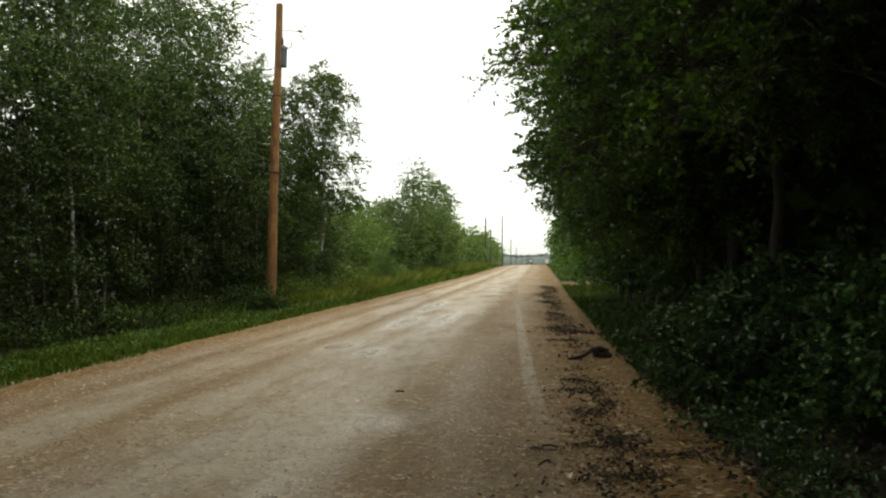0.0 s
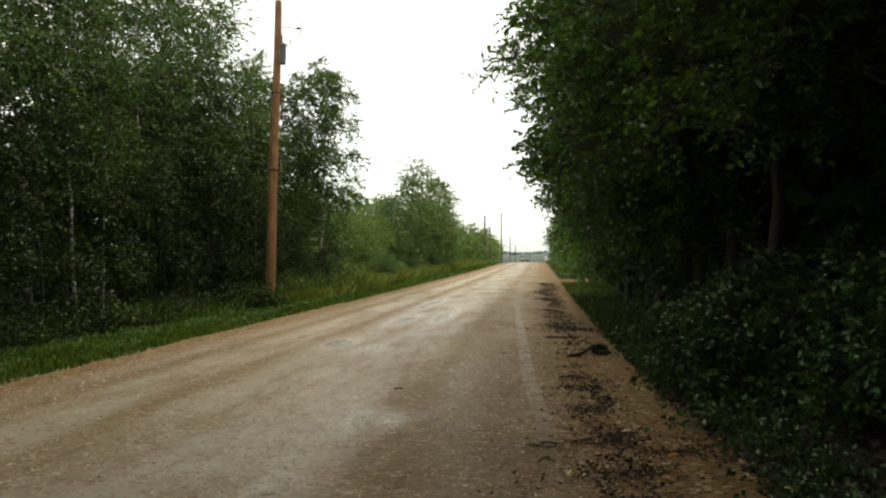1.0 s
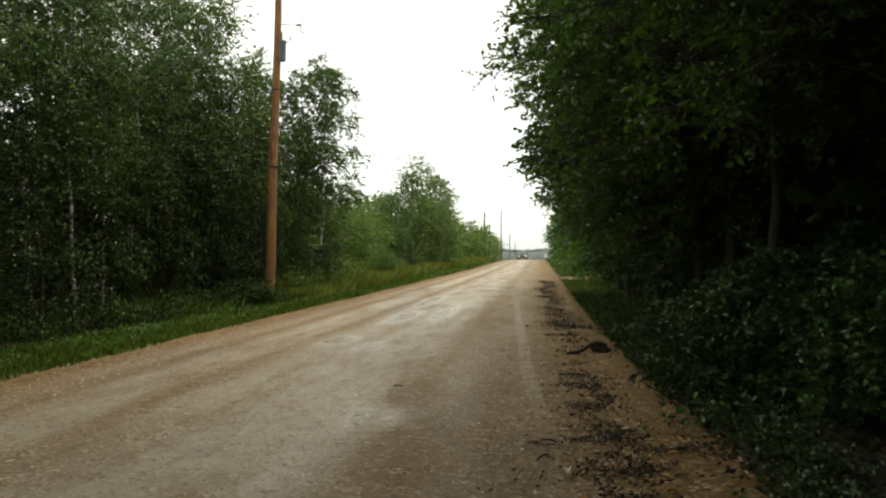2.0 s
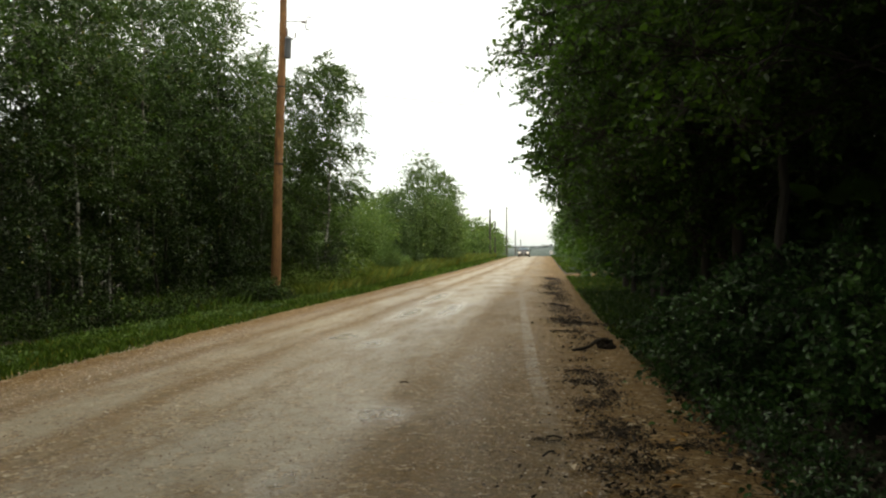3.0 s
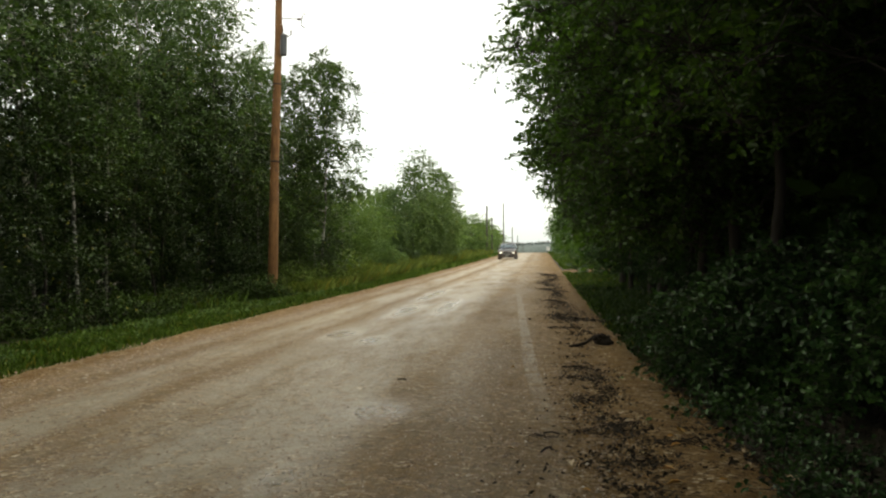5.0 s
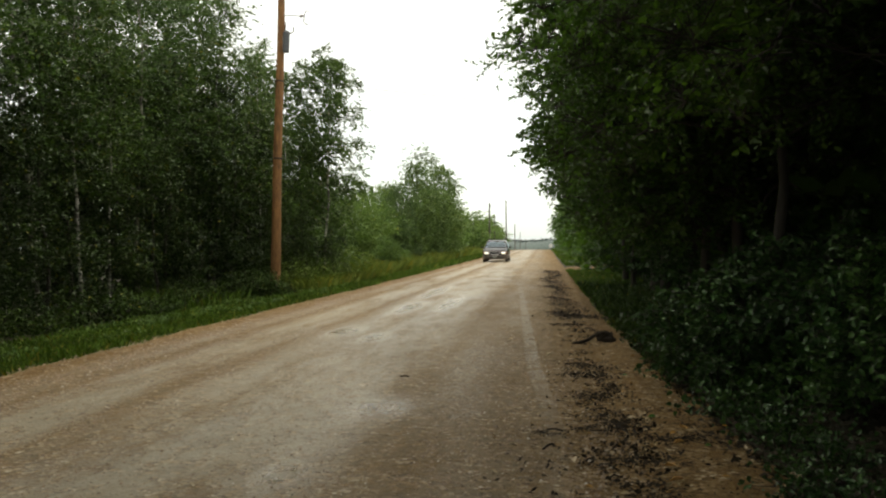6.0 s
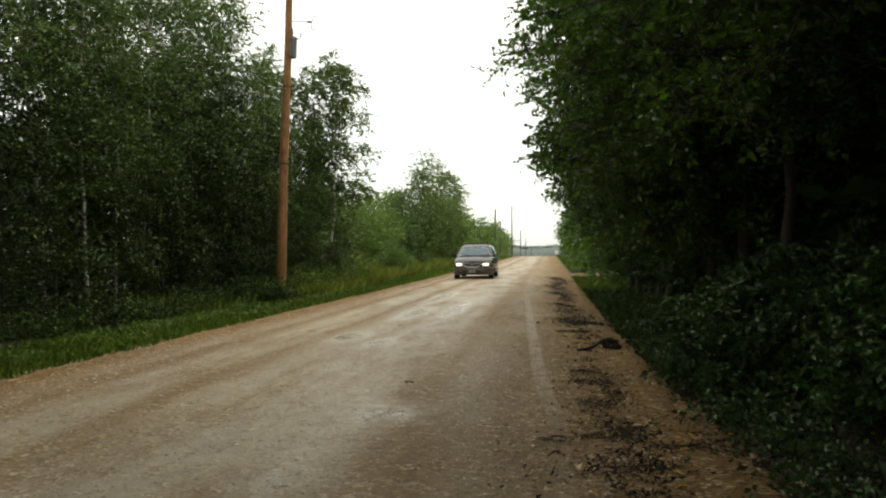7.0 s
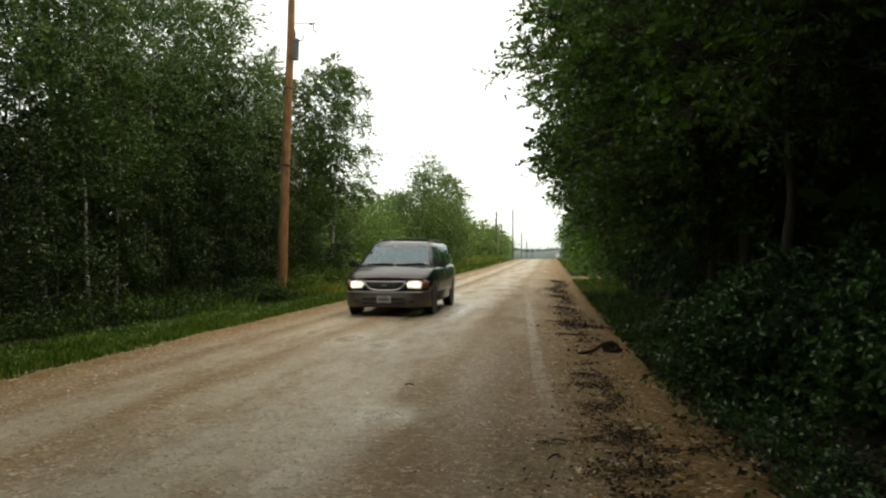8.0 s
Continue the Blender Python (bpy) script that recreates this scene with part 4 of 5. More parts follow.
def loft(rings, closed_ends=True):
    bm = bmesh.new()
    rows = [[bm.verts.new(p) for p in r] for r in rings]
    n = len(rows[0])
    for a, b in zip(rows, rows[1:]):
        for i in range(n):
            bm.faces.new((a[i], a[(i + 1) % n], b[(i + 1) % n], b[i]))
    if closed_ends:
        bm.faces.new(rows[0][::-1])
        bm.faces.new(rows[-1])
    bmesh.ops.recalc_face_normals(bm, faces=bm.faces)
    for f in bm.faces:
        f.smooth = True
    return bm


def half_ring(points):
    """Closes a right half outline (from bottom centre to top centre) with its mirror image."""
    return points + [(-x, y, z) for x, y, z in reversed(points) if abs(x) > 1e-6]


def body_shell():
    """Lower body from bumper to tail, nose at y = 0."""
    # y, half width, underside, waist, top at the side, top at the centre
    rows = [(0.10, 0.78, 0.60, 0.66, 0.70, 0.74), (0.13, 0.86, 0.56, 0.68, 0.77, 0.82), (0.22, 0.905, 0.52, 0.70, 0.82, 0.88), (0.50, 0.94, 0.46, 0.72, 0.89, 0.965),
            (0.80, 0.95, 0.40, 0.72, 0.97, 1.06), (1.05, 0.955, 0.36, 0.72, 1.03, 1.11), (1.30, 0.96, 0.28, 0.70, 1.05, 1.10), (2.2, 0.965, 0.26, 0.70, 1.06, 1.10),
            (3.6, 0.965, 0.26, 0.70, 1.07, 1.10), (4.5, 0.955, 0.30, 0.70, 1.07, 1.10), (4.95, 0.93, 0.38, 0.70, 1.06, 1.09), (5.05, 0.88, 0.45, 0.70, 1.03, 1.05)]
    rings = []
    for y, w, zb, zw, zs, zt in rows:
        curve = 0.10 if y < 0.4 else 0.0  # the nose sweeps back at its corners
        pts = [(0, y, zb), (w * 0.6, y + curve * 0.35, zb), (w * 0.94, y + curve, zb + 0.02), (w, y + curve * 1.3, zb + (zw - zb) * 0.5), (w, y + curve * 1.3, zw),
               (w * 0.985, y + curve * 1.2, zs - 0.06), (w * 0.945, y + curve, zs), (w * 0.80, y + curve * 0.6, zs + (zt - zs) * 0.45), (w * 0.42, y + curve * 0.2, zs + (zt - zs) * 0.88), (0, y, zt)]
        rings.append(half_ring(pts))
    return loft(rings)


def bumper_shell():
    """The wrap-round front bumper with its lower lip."""
    rings = []
    for i in range(13):
        a = -1 + i / 6
        x = 0.955 * math.sin(a * 1.35) / math.sin(1.35)
        y = 0.02 + 0.50 * abs(a) ** 3.2
        rings.append([(x, y + 0.03, 0.56), (x, y - 0.015, 0.545), (x, y - 0.03, 0.50), (x, y - 0.012, 0.455), (x, y - 0.022, 0.44), (x, y - 0.022, 0.36), (x, y - 0.005, 0.27), (x, y + 0.06, 0.205), (x * 0.97, y + 0.22, 0.21), (x * 0.95, y + 0.20, 0.56)])
    return loft(rings)


LEVELS = [(1.04, 0.93, 4.99, 0.915), (1.13, 1.07, 4.98, 0.905), (1.31, 1.36, 4.95, 0.85), (1.54, 1.76, 4.87, 0.765), (1.60, 1.90, 4.82, 0.73), (1.65, 2.06, 4.72, 0.64), (1.675, 2.3, 4.5, 0.42)]
FRACTIONS = (0.035, 0.26, 0.29, 0.58, 0.61, 0.93)


def cabin_column(level):
    z, yf, yr, hw = level
    pts = [(x * hw, yf + 0.20 * (x ** 2), z) for x in (0, 0.3, 0.6, 0.86)]
    pts.append((hw * 0.965, yf + 0.235, z))
    for fr in FRACTIONS:
        pts.append((hw * (1.0 - 0.085 * max(0.0, fr - 0.3) ** 1.5), yf + 0.30 + (yr - yf - 0.42) * fr, z))
    pts += [(hw * 0.925, yr - 0.04, z), (hw * 0.8, yr, z), (0, yr + 0.01, z)]
    return pts


def build_cabin(van):
    """Greenhouse: pillars and roof, windscreen, side and rear glass as separate sheets."""
    rings = [half_ring(cabin_column(lv)) for lv in LEVELS]
    half = len(cabin_column(LEVELS[0]))
    n = len(rings[0])
    kinds = {}
    for i in range(n):
        j = i if i < half - 1 else n - 1 - i  # the same column on either side
        for k in range(len(rings) - 1):
            kind = "cabin_frame"
            if 1 <= k <= 2:
                if j <= 2:
                    kind = "windscreen"
                elif j in (5, 7, 9):
                    kind = {5: "front_side_window", 7: "sliding_door_window", 9: "rear_side_window"}[j] + ("_e" if i < half - 1 else "_w")
                elif j >= 12:
                    kind = "rear_window"
            if k <= 2 and j in (3, 4):
                kind = "windscreen_pillar" + ("_e" if i < half - 1 else "_w")
            elif 1 <= k <= 2 and j in (6, 8):
                kind = ("door_pillar", "rear_pillar")[j // 8] + ("_e" if i < half - 1 else "_w")
            kinds.setdefault(kind, []).append((k, i))
    for kind, cells in kinds.items():
        bm, made = bmesh.new(), {}

        def vert(k, i):
            key = (k, i % n)
            if key not in made:
                made[key] = bm.verts.new(rings[k][i % n])
            return made[key]

        for k, i in cells:
            bm.faces.new((vert(k, i), vert(k, i + 1), vert(k + 1, i + 1), vert(k + 1, i)))
        if kind == "cabin_frame":
            bm.faces.new([vert(len(rings) - 1, i) for i in range(n)])
        bmesh.ops.recalc_face_normals(bm, faces=bm.faces)
        for f in bm.faces:
            f.smooth = True
        if kind == "cabin_frame":
            part(kind, bm, M_PAINT, van)
        elif "pillar" in kind:
            part(kind[:-2], bm, M_PAINT if kind.startswith("windscreen") else M_TRIM, van, "dark window pillar")
        else:
            part(kind.replace("_e", "").replace("_w", "") if kind[-2:] in ("_e", "_w") else kind, bm, M_GLASS, van, "tinted glass").visible_shadow = False


def build_wheel(van, x, y):
    wheel = new("wheel")
    wheel.parent = van
    wheel.location = (x, y, 0.335)
    out = 1 if x > 0 else -1
    prof = [(0.215, -0.10), (0.30, -0.105), (0.328, -0.085), (0.335, -0.05), (0.335, 0.05), (0.328, 0.085), (0.30, 0.105), (0.215, 0.10)]
    part("tyre", moved(lathe(prof, 28), pose(0, 0, 0, 0, 90)), M_RUBBER, wheel, "black tyre")
    rim = lathe([(0.05, 0.055), (0.06, 0.075), (0.20, 0.07), (0.215, 0.102), (0.205, 0.104), (0.19, 0.085), (0.05, 0.09)], 28)
    for i in range(5):
        a = i * 72
        bmesh.ops.create_cube(rim, size=1, matrix=pose(0, 0, 0, 0, 0, a) @ Matrix.Translation((0.12, 0, 0.085)) @ Matrix.Diagonal((0.17, 0.055, 0.03, 1)))
    part("rim", moved(rim, pose(0, 0, 0, 0, 90 * out)), M_RIM, wheel, "five-spoked rim")
    return wheel


def seat_bm(x, y):
    bm = box_bm(x, y, 0.62, 0.50, 0.50, 0.16, 0.05)
    bm2 = box_bm(x, y + 0.30, 0.98, 0.48, 0.14, 0.66, 0.05)
    bm3 = box_bm(x, y + 0.34, 1.38, 0.26, 0.09, 0.17, 0.04)
    for other in (bm2, bm3):
        me = bpy.data.meshes.new("tmp")
        other.to_mesh(me)
        other.free()
        bm.from_mesh(me)
        bpy.data.meshes.remove(me)
    return bm


def build_van():
    van = tagged(new("minivan"), "dark grey minivan with taupe bumpers and lit headlamps", "minivan")
    part("body", body_shell(), M_PAINT, van, "dark grey painted body")
    bumper = part("front_bumper", bumper_shell(), M_CLADDING, van, "taupe wrap-round bumper")
    for z, w, high in ((0.30, 0.98, 0.05), (0.395, 0.92, 0.06)):
        part("air_intake", box_bm(0, -0.002, z, w, 0.06, high, 0.012), M_TRIM, bumper, "black air intake slot")
    for s in (-1, 1):
        part("fog_lamp", box_bm(s * 0.60, 0.05, 0.33, 0.13, 0.05, 0.05, 0.012), M_TRIM, bumper, "dark fog lamp recess")
        # chrome strip imitates the highlight on the bumper's upper edge
        part("bumper_strip", box_bm(s * 0.62, 0.06, 0.545, 0.44, 0.10, 0.022, 0.009), M_CHROME, bumper, "pale strip standing in for the bumper's top highlight")
    plate = part("number_plate", box_bm(0.0, -0.035, 0.385, 0.31, 0.012, 0.155, 0.004), M_PLATE, van, "white plate with dark bars")
    for z, w in ((0.385, 0.22), (0.325, 0.14), (0.445, 0.12)):
        part("bar", box_bm(0, -0.045, z, w, 0.006, 0.05 if z == 0.385 else 0.014), M_PLATE_BAR, plate)
    build_cabin(van)
    # grille
    def trapezoid(w_top, w_low, z_top, z_low, y, depth):
        rings = []
        for yy in (y, y + depth):
            rings.append([(-w_top, yy + 0.04, z_top), (-w_low, yy + 0.02, z_low + 0.04), (-w_low * 0.7, yy, z_low), (w_low * 0.7, yy, z_low), (w_low, yy + 0.02, z_low + 0.04), (w_top, yy + 0.04, z_top)])
        return loft(rings)
    grille = part("grille", trapezoid(0.455, 0.40, 0.765, 0.565, 0.045, 0.12), M_TRIM, van, "black grille mesh")
    # chrome rim: a straight top bar and a bowed lower edge
    rim = Tubes()
    bow = np.linspace(-1, 1, 17)
    rim.add(np.column_stack([0.46 * bow, 0.045 + 0.05 * bow ** 2, np.full(17, 0.765)]), np.full(17, 0.012), 8)
    rim.add(np.column_stack([0.46 * np.sign(bow) * np.abs(bow) ** 0.75, 0.030 + 0.06 * bow ** 2, 0.575 + 0.185 * np.abs(bow) ** 3.2]), np.full(17, 0.019), 8)
    part("grille_rim", rim.mesh("grille_rim", M_CHROME_DULL), None, grille, "chrome rim")
    for z, w in ((0.61, 0.60), (0.645, 0.70), (0.68, 0.76), (0.715, 0.80), (0.745, 0.84)):
        part("slat", box_bm(0, 0.042, z, w, 0.02, 0.008), M_TRANSFORMER, grille)
    bm = lathe([(0.03, 0), (0.075, 0.0), (0.075, 0.012), (0.03, 0.016)], 20)
    part("emblem", moved(bm, Matrix.Translation((0, 0.018, 0.675)) @ pose(0, 0, 0, 90) @ Matrix.Diagonal((1, 0.45, 1, 1))), M_TRANSFORMER, grille, "small oval emblem")
    # lamps
    for s in (-1, 1):
        def lens(x0, x1, y0, y1, z0, z1, z2, z3):
            ring0 = [(s * x0, y0, z0), (s * x1, y1, z1), (s * x1, y1 + 0.05, z2), (s * x0, y0 + 0.05, z3)]
            ring1 = [(x, y + 0.14, z) for x, y, z in ring0]
            b = loft([ring0, ring1])
            bmesh.ops.bevel(b, geom=b.edges[:], offset=0.03, segments=3, affect="EDGES")
            return b
        housing = part("headlamp", lens(0.47, 0.80, 0.062, 0.15, 0.615, 0.595, 0.80, 0.785), M_LENS, van, "clear headlamp")
        part("lit_bulb", lens(0.485, 0.785, 0.05, 0.13, 0.635, 0.615, 0.785, 0.765), M_LAMP, housing, "glowing bulb and reflector")
        part("turn_signal", lens(0.785, 0.925, 0.14, 0.27, 0.61, 0.64, 0.80, 0.80), M_AMBER, van, "amber corner lens")
        # mirrors
        mirror = part("door_mirror", box_bm(s * 1.07, 1.52, 1.12, 0.20, 0.11, 0.15, 0.035), M_TRIM, van, "black door mirror")
        part("mirror_arm", box_bm(s * 0.965, 1.53, 1.09, 0.08, 0.07, 0.07, 0.015), M_TRIM, mirror)
        # doors and side trim
        part("side_cladding", loft([[(s * 0.955, y, 0.27), (s * 0.985, y, 0.30), (s * 0.985, y, 0.50), (s * 0.955, y, 0.54)] for y in (1.38, 2.4, 3.3)]), M_CLADDING, van, "taupe lower side trim")
        part("door_handle", box_bm(s * 0.968, 2.42, 0.92, 0.03, 0.16, 0.035, 0.01), M_TRIM, van)
        for y in (1.55, 2.62):
            part("door_gap", box_bm(s * 0.964, y, 0.72, 0.008, 0.012, 0.66), M_TRIM, van, "dark door joint")
        part("roof_rail", Tubes_rail(s), None, van, "dark roof rail")
        for yc in (1.02, 4.09):
            arch = lathe([(0.40, -0.05), (0.40, 0.012), (0.36, 0.016)], 24)
            part("wheel_arch", moved(arch, Matrix.Translation((s * 0.945, yc, 0.36)) @ pose(0, 0, 0, 0, 90 * s)), M_TRIM, van, "dark wheel opening")
    for y in (2.6, 4.0):
        part("rack_bar", tube_bm([(-0.60, y, 1.71), (-0.3, y, 1.725), (0.3, y, 1.725), (0.60, y, 1.71)], 0.018).mesh("rack_bar", M_TRIM), None, van)
    # hood deflector, wipers
    rings = []
    for i in range(11):
        a = -1 + i / 5
        rings.append([(a * 0.80, 0.105 + 0.09 * abs(a) ** 2.5, 0.80 - 0.03 * a * a), (a * 0.80, 0.075 + 0.09 * abs(a) ** 2.5, 0.855 - 0.035 * a * a), (a * 0.80, 0.095 + 0.09 * abs(a) ** 2.5, 0.865 - 0.035 * a * a), (a * 0.80, 0.13 + 0.09 * abs(a) ** 2.5, 0.81 - 0.03 * a * a)])
    part("hood_deflector", loft(rings), M_DEFLECTOR, van, "dark reddish hood deflector")
    for x0, x1 in ((0.06, 0.70), (-0.62, -0.02)):
        part("wiper", tube_bm([(x0, 1.03 + 0.20 * (x0 / 0.9) ** 2, 1.115), ((x0 + x1) / 2, 1.05 + 0.2 * ((x0 + x1) / 1.8) ** 2, 1.14), (x1, 1.05 + 0.20 * (x1 / 0.9) ** 2, 1.135)], 0.015).mesh("wiper", M_TRIM), None, van)
    part("cowl", loft([[(x, 0.99 + 0.2 * (x / 0.915) ** 2, 1.062), (x, 0.97 + 0.2 * (x / 0.915) ** 2, 1.085), (x, 1.06 + 0.2 * (x / 0.915) ** 2, 1.11), (x, 1.08 + 0.2 * (x / 0.915) ** 2, 1.08)] for x in np.linspace(-0.8, 0.8, 9)]), M_TRIM, van, "black cowl below the windscreen")
    # cabin fittings seen through the glass
    part("dashboard", box_bm(0, 1.62, 1.06, 1.60, 0.55, 0.16, 0.06), M_TRIM, van, "dark dashboard")
    for x in (-0.42, 0.42):
        part("seat", seat_bm(x, 2.35), M_SEAT, van, "grey cloth seat")
    part("rear_view_mirror", box_bm(0, 1.72, 1.47, 0.24, 0.03, 0.07, 0.012), M_TRIM, van, "dark inside mirror")
    part("steering_wheel", moved(lathe([(0.17, -0.012), (0.195, -0.012), (0.195, 0.012), (0.17, 0.012)], 20), Matrix.Translation((0.42, 1.95, 1.08)) @ pose(0, 0, 0, 60)), M_TRIM, van, "dark steering wheel")
    part("rear_bench", box_bm(0, 3.75, 0.95, 1.5, 0.22, 0.75, 0.08), M_SEAT, van, "grey rear bench")
    part("underbody", box_bm(0, 2.6, 0.29, 1.5, 4.3, 0.12, 0.03), M_TRIM, van, "dark underbody")
    part("wheel_well", box_bm(0, 1.02, 0.50, 1.72, 0.80, 0.40, 0.03), M_TRIM, van, "dark wheel well")
    wheels = [build_wheel(van, s * 0.83, y) for y in (1.02, 4.09) for s in (-1, 1)]
    return van, wheels


def Tubes_rail(s):
    t = tube_bm([(s * 0.62, 2.25, 1.64), (s * 0.62, 2.4, 1.69), (s * 0.615, 3.3, 1.705), (s * 0.61, 4.3, 1.69), (s * 0.60, 4.45, 1.64)], 0.022)
    return t.mesh("roof_rail", M_TRIM)


# ---- litter on the road and shoulder ----
def crumbs(rng, at, size):
    """Small angular lumps at the places given."""
    n = len(at)
    octa = np.array([(1, 0, -0.3), (0, 1, -0.3), (-1, 0, -0.3), (0, -1, -0.3), (0.2, 0.1, 0.8)], float)
    tri = np.array([(0, 1, 4), (1, 2, 4), (2, 3, 4), (3, 0, 4)])
    jit = octa[None] * rng.uniform(0.6, 1.3, (n, 5, 1)) + rng.normal(size=(n, 5, 3)) * 0.12
    a = rng.uniform(0, 6.283, n)
    c, s = np.cos(a)[:, None], np.sin(a)[:, None]
    x, y = jit[..., 0] * c - jit[..., 1] * s, jit[..., 0] * s + jit[..., 1] * c
    v = np.stack([x, y, jit[..., 2] * 0.7], -1) * np.asarray(size)[:, None, None] + at[:, None]
    return v.reshape(-1, 3), (tri[None] + 5 * np.arange(n)[:, None, None]).reshape(-1, 3)


def road_z(x, y):
    return np.interp(y, *RISE) + 0.04 - 0.003 * (x + 2.6) ** 2


def build_gravel():
    rng = np.random.default_rng(21)
    xs, ys, rs = [], [], []
    for x0, x1, y0, y1, n, lo, hi in ((-1.6, 1.2, 3.6, 9, 5200, 0.004, 0.012), (-1.0, 1.25, 9, 22, 3000, 0.006, 0.016), (-6.2, -5.1, 7, 26, 2600, 0.008, 0.02),
                                      (-5.0, -1.6, 4, 12, 4200, 0.004, 0.012), (-0.6, 1.25, 4, 10, 700, 0.008, 0.022), (-4.1, -3.7, 5, 25, 700, 0.006, 0.014), (-1.5, -0.8, 6, 24, 1300, 0.006, 0.014),
                                      (-6.2, -4.9, 6, 20, 5200, 0.007, 0.024), (-5.0, -0.6, 3.8, 9, 2200, 0.004, 0.014), (-5.0, -0.6, 9, 20, 1500, 0.007, 0.016), (-0.9, 1.2, 3.6, 12, 6000, 0.005, 0.018), (-3.85, -3.45, 5, 22, 1500, 0.006, 0.018), (-4.95, -4.6, 6, 22, 1500, 0.006, 0.018)):
        xs.append(rng.uniform(x0, x1, n)), ys.append(y0 + (y1 - y0) * rng.random(n) ** 1.2), rs.append(lo + (hi - lo) * rng.random(n) ** 2.5)
    x, y, r = map(np.concatenate, (xs, ys, rs))
    v, f = crumbs(rng, np.column_stack([x, y, road_z(x, y) + r * 0.2]), r)
    tagged(part("loose_gravel", array_mesh("loose_gravel", v, f, M_PEBBLE), None), "loose brown and grey pebbles on the road", "gravel", kind="stuff")


def build_forest_litter():
    """Dead leaves and small green plants on the soil under the eastern bushes."""
    rng = np.random.default_rng(44)
    n = 4500
    x, y = 1.12 + 2.2 * rng.random(n) ** 1.2, rng.uniform(3, 11, n)
    v, f = leaves(rng, np.column_stack([x, y, ground_z(x, y) + 0.02 + 0.04 * rng.random(n)]), 0.06, 0.04, droop=0, up=2.0)
    tagged(part("dead_leaf_litter", array_mesh("dead_leaf_litter", v, f, M_ROTTEN), None), "dark dead leaves on the soil under the bushes", "leaf litter", kind="stuff")


def litter_heap(seed, rx, ry, n):
    """A low heap of dark earth, rotten leaves and twigs."""
    rng = np.random.default_rng(seed)
    root = tagged(new("litter_heap"), "low heap of dark wet leaves, earth and twigs", "leaf litter", "litter along the shoulder")
    d = rng.normal(size=(n, 2)) * 0.5
    at = np.column_stack([d[:, 0] * rx, d[:, 1] * ry, 0.05 * np.exp(-(d ** 2).sum(1) * 2) * rng.random(n)])
    v, f = crumbs(rng, at, 0.003 + 0.027 * rng.random(n) ** 4)
    tagged(part("crumbled_earth", array_mesh("crumbled_earth", v, f, M_CLOD), None, root), kind="stuff")
    k = n // 4
    d = rng.normal(size=(k, 2)) * 0.55
    at = np.column_stack([d[:, 0] * rx, d[:, 1] * ry, 0.015 + 0.05 * np.exp(-(d ** 2).sum(1) * 2) * rng.random(k)])
    v, f = leaves(rng, at, 0.05, 0.03, droop=0, up=1.8)
    tagged(part("leaf_mulch", array_mesh("leaf_mulch", v, f, M_ROTTEN), None, root), kind="stuff")
    t = Tubes()
    for i in range(9):
        a, b, q = rng.normal(size=2) * 0.4 * [rx, ry], rng.uniform(0, 3.14), rng.uniform(0.08, 0.22)
        dx, dy = math.cos(b) * q, math.sin(b) * q
        t.add([(a[0] - dx, a[1] - dy, 0.012), (a[0], a[1], 0.03 + 0.03 * rng.random()), (a[0] + dx, a[1] + dy, 0.012)], [0.003, 0.005, 0.002], 5)
    tagged(part("twig_tangle", t.mesh("twig_tangle", M_STICK), None, root), kind="stuff")
    return root


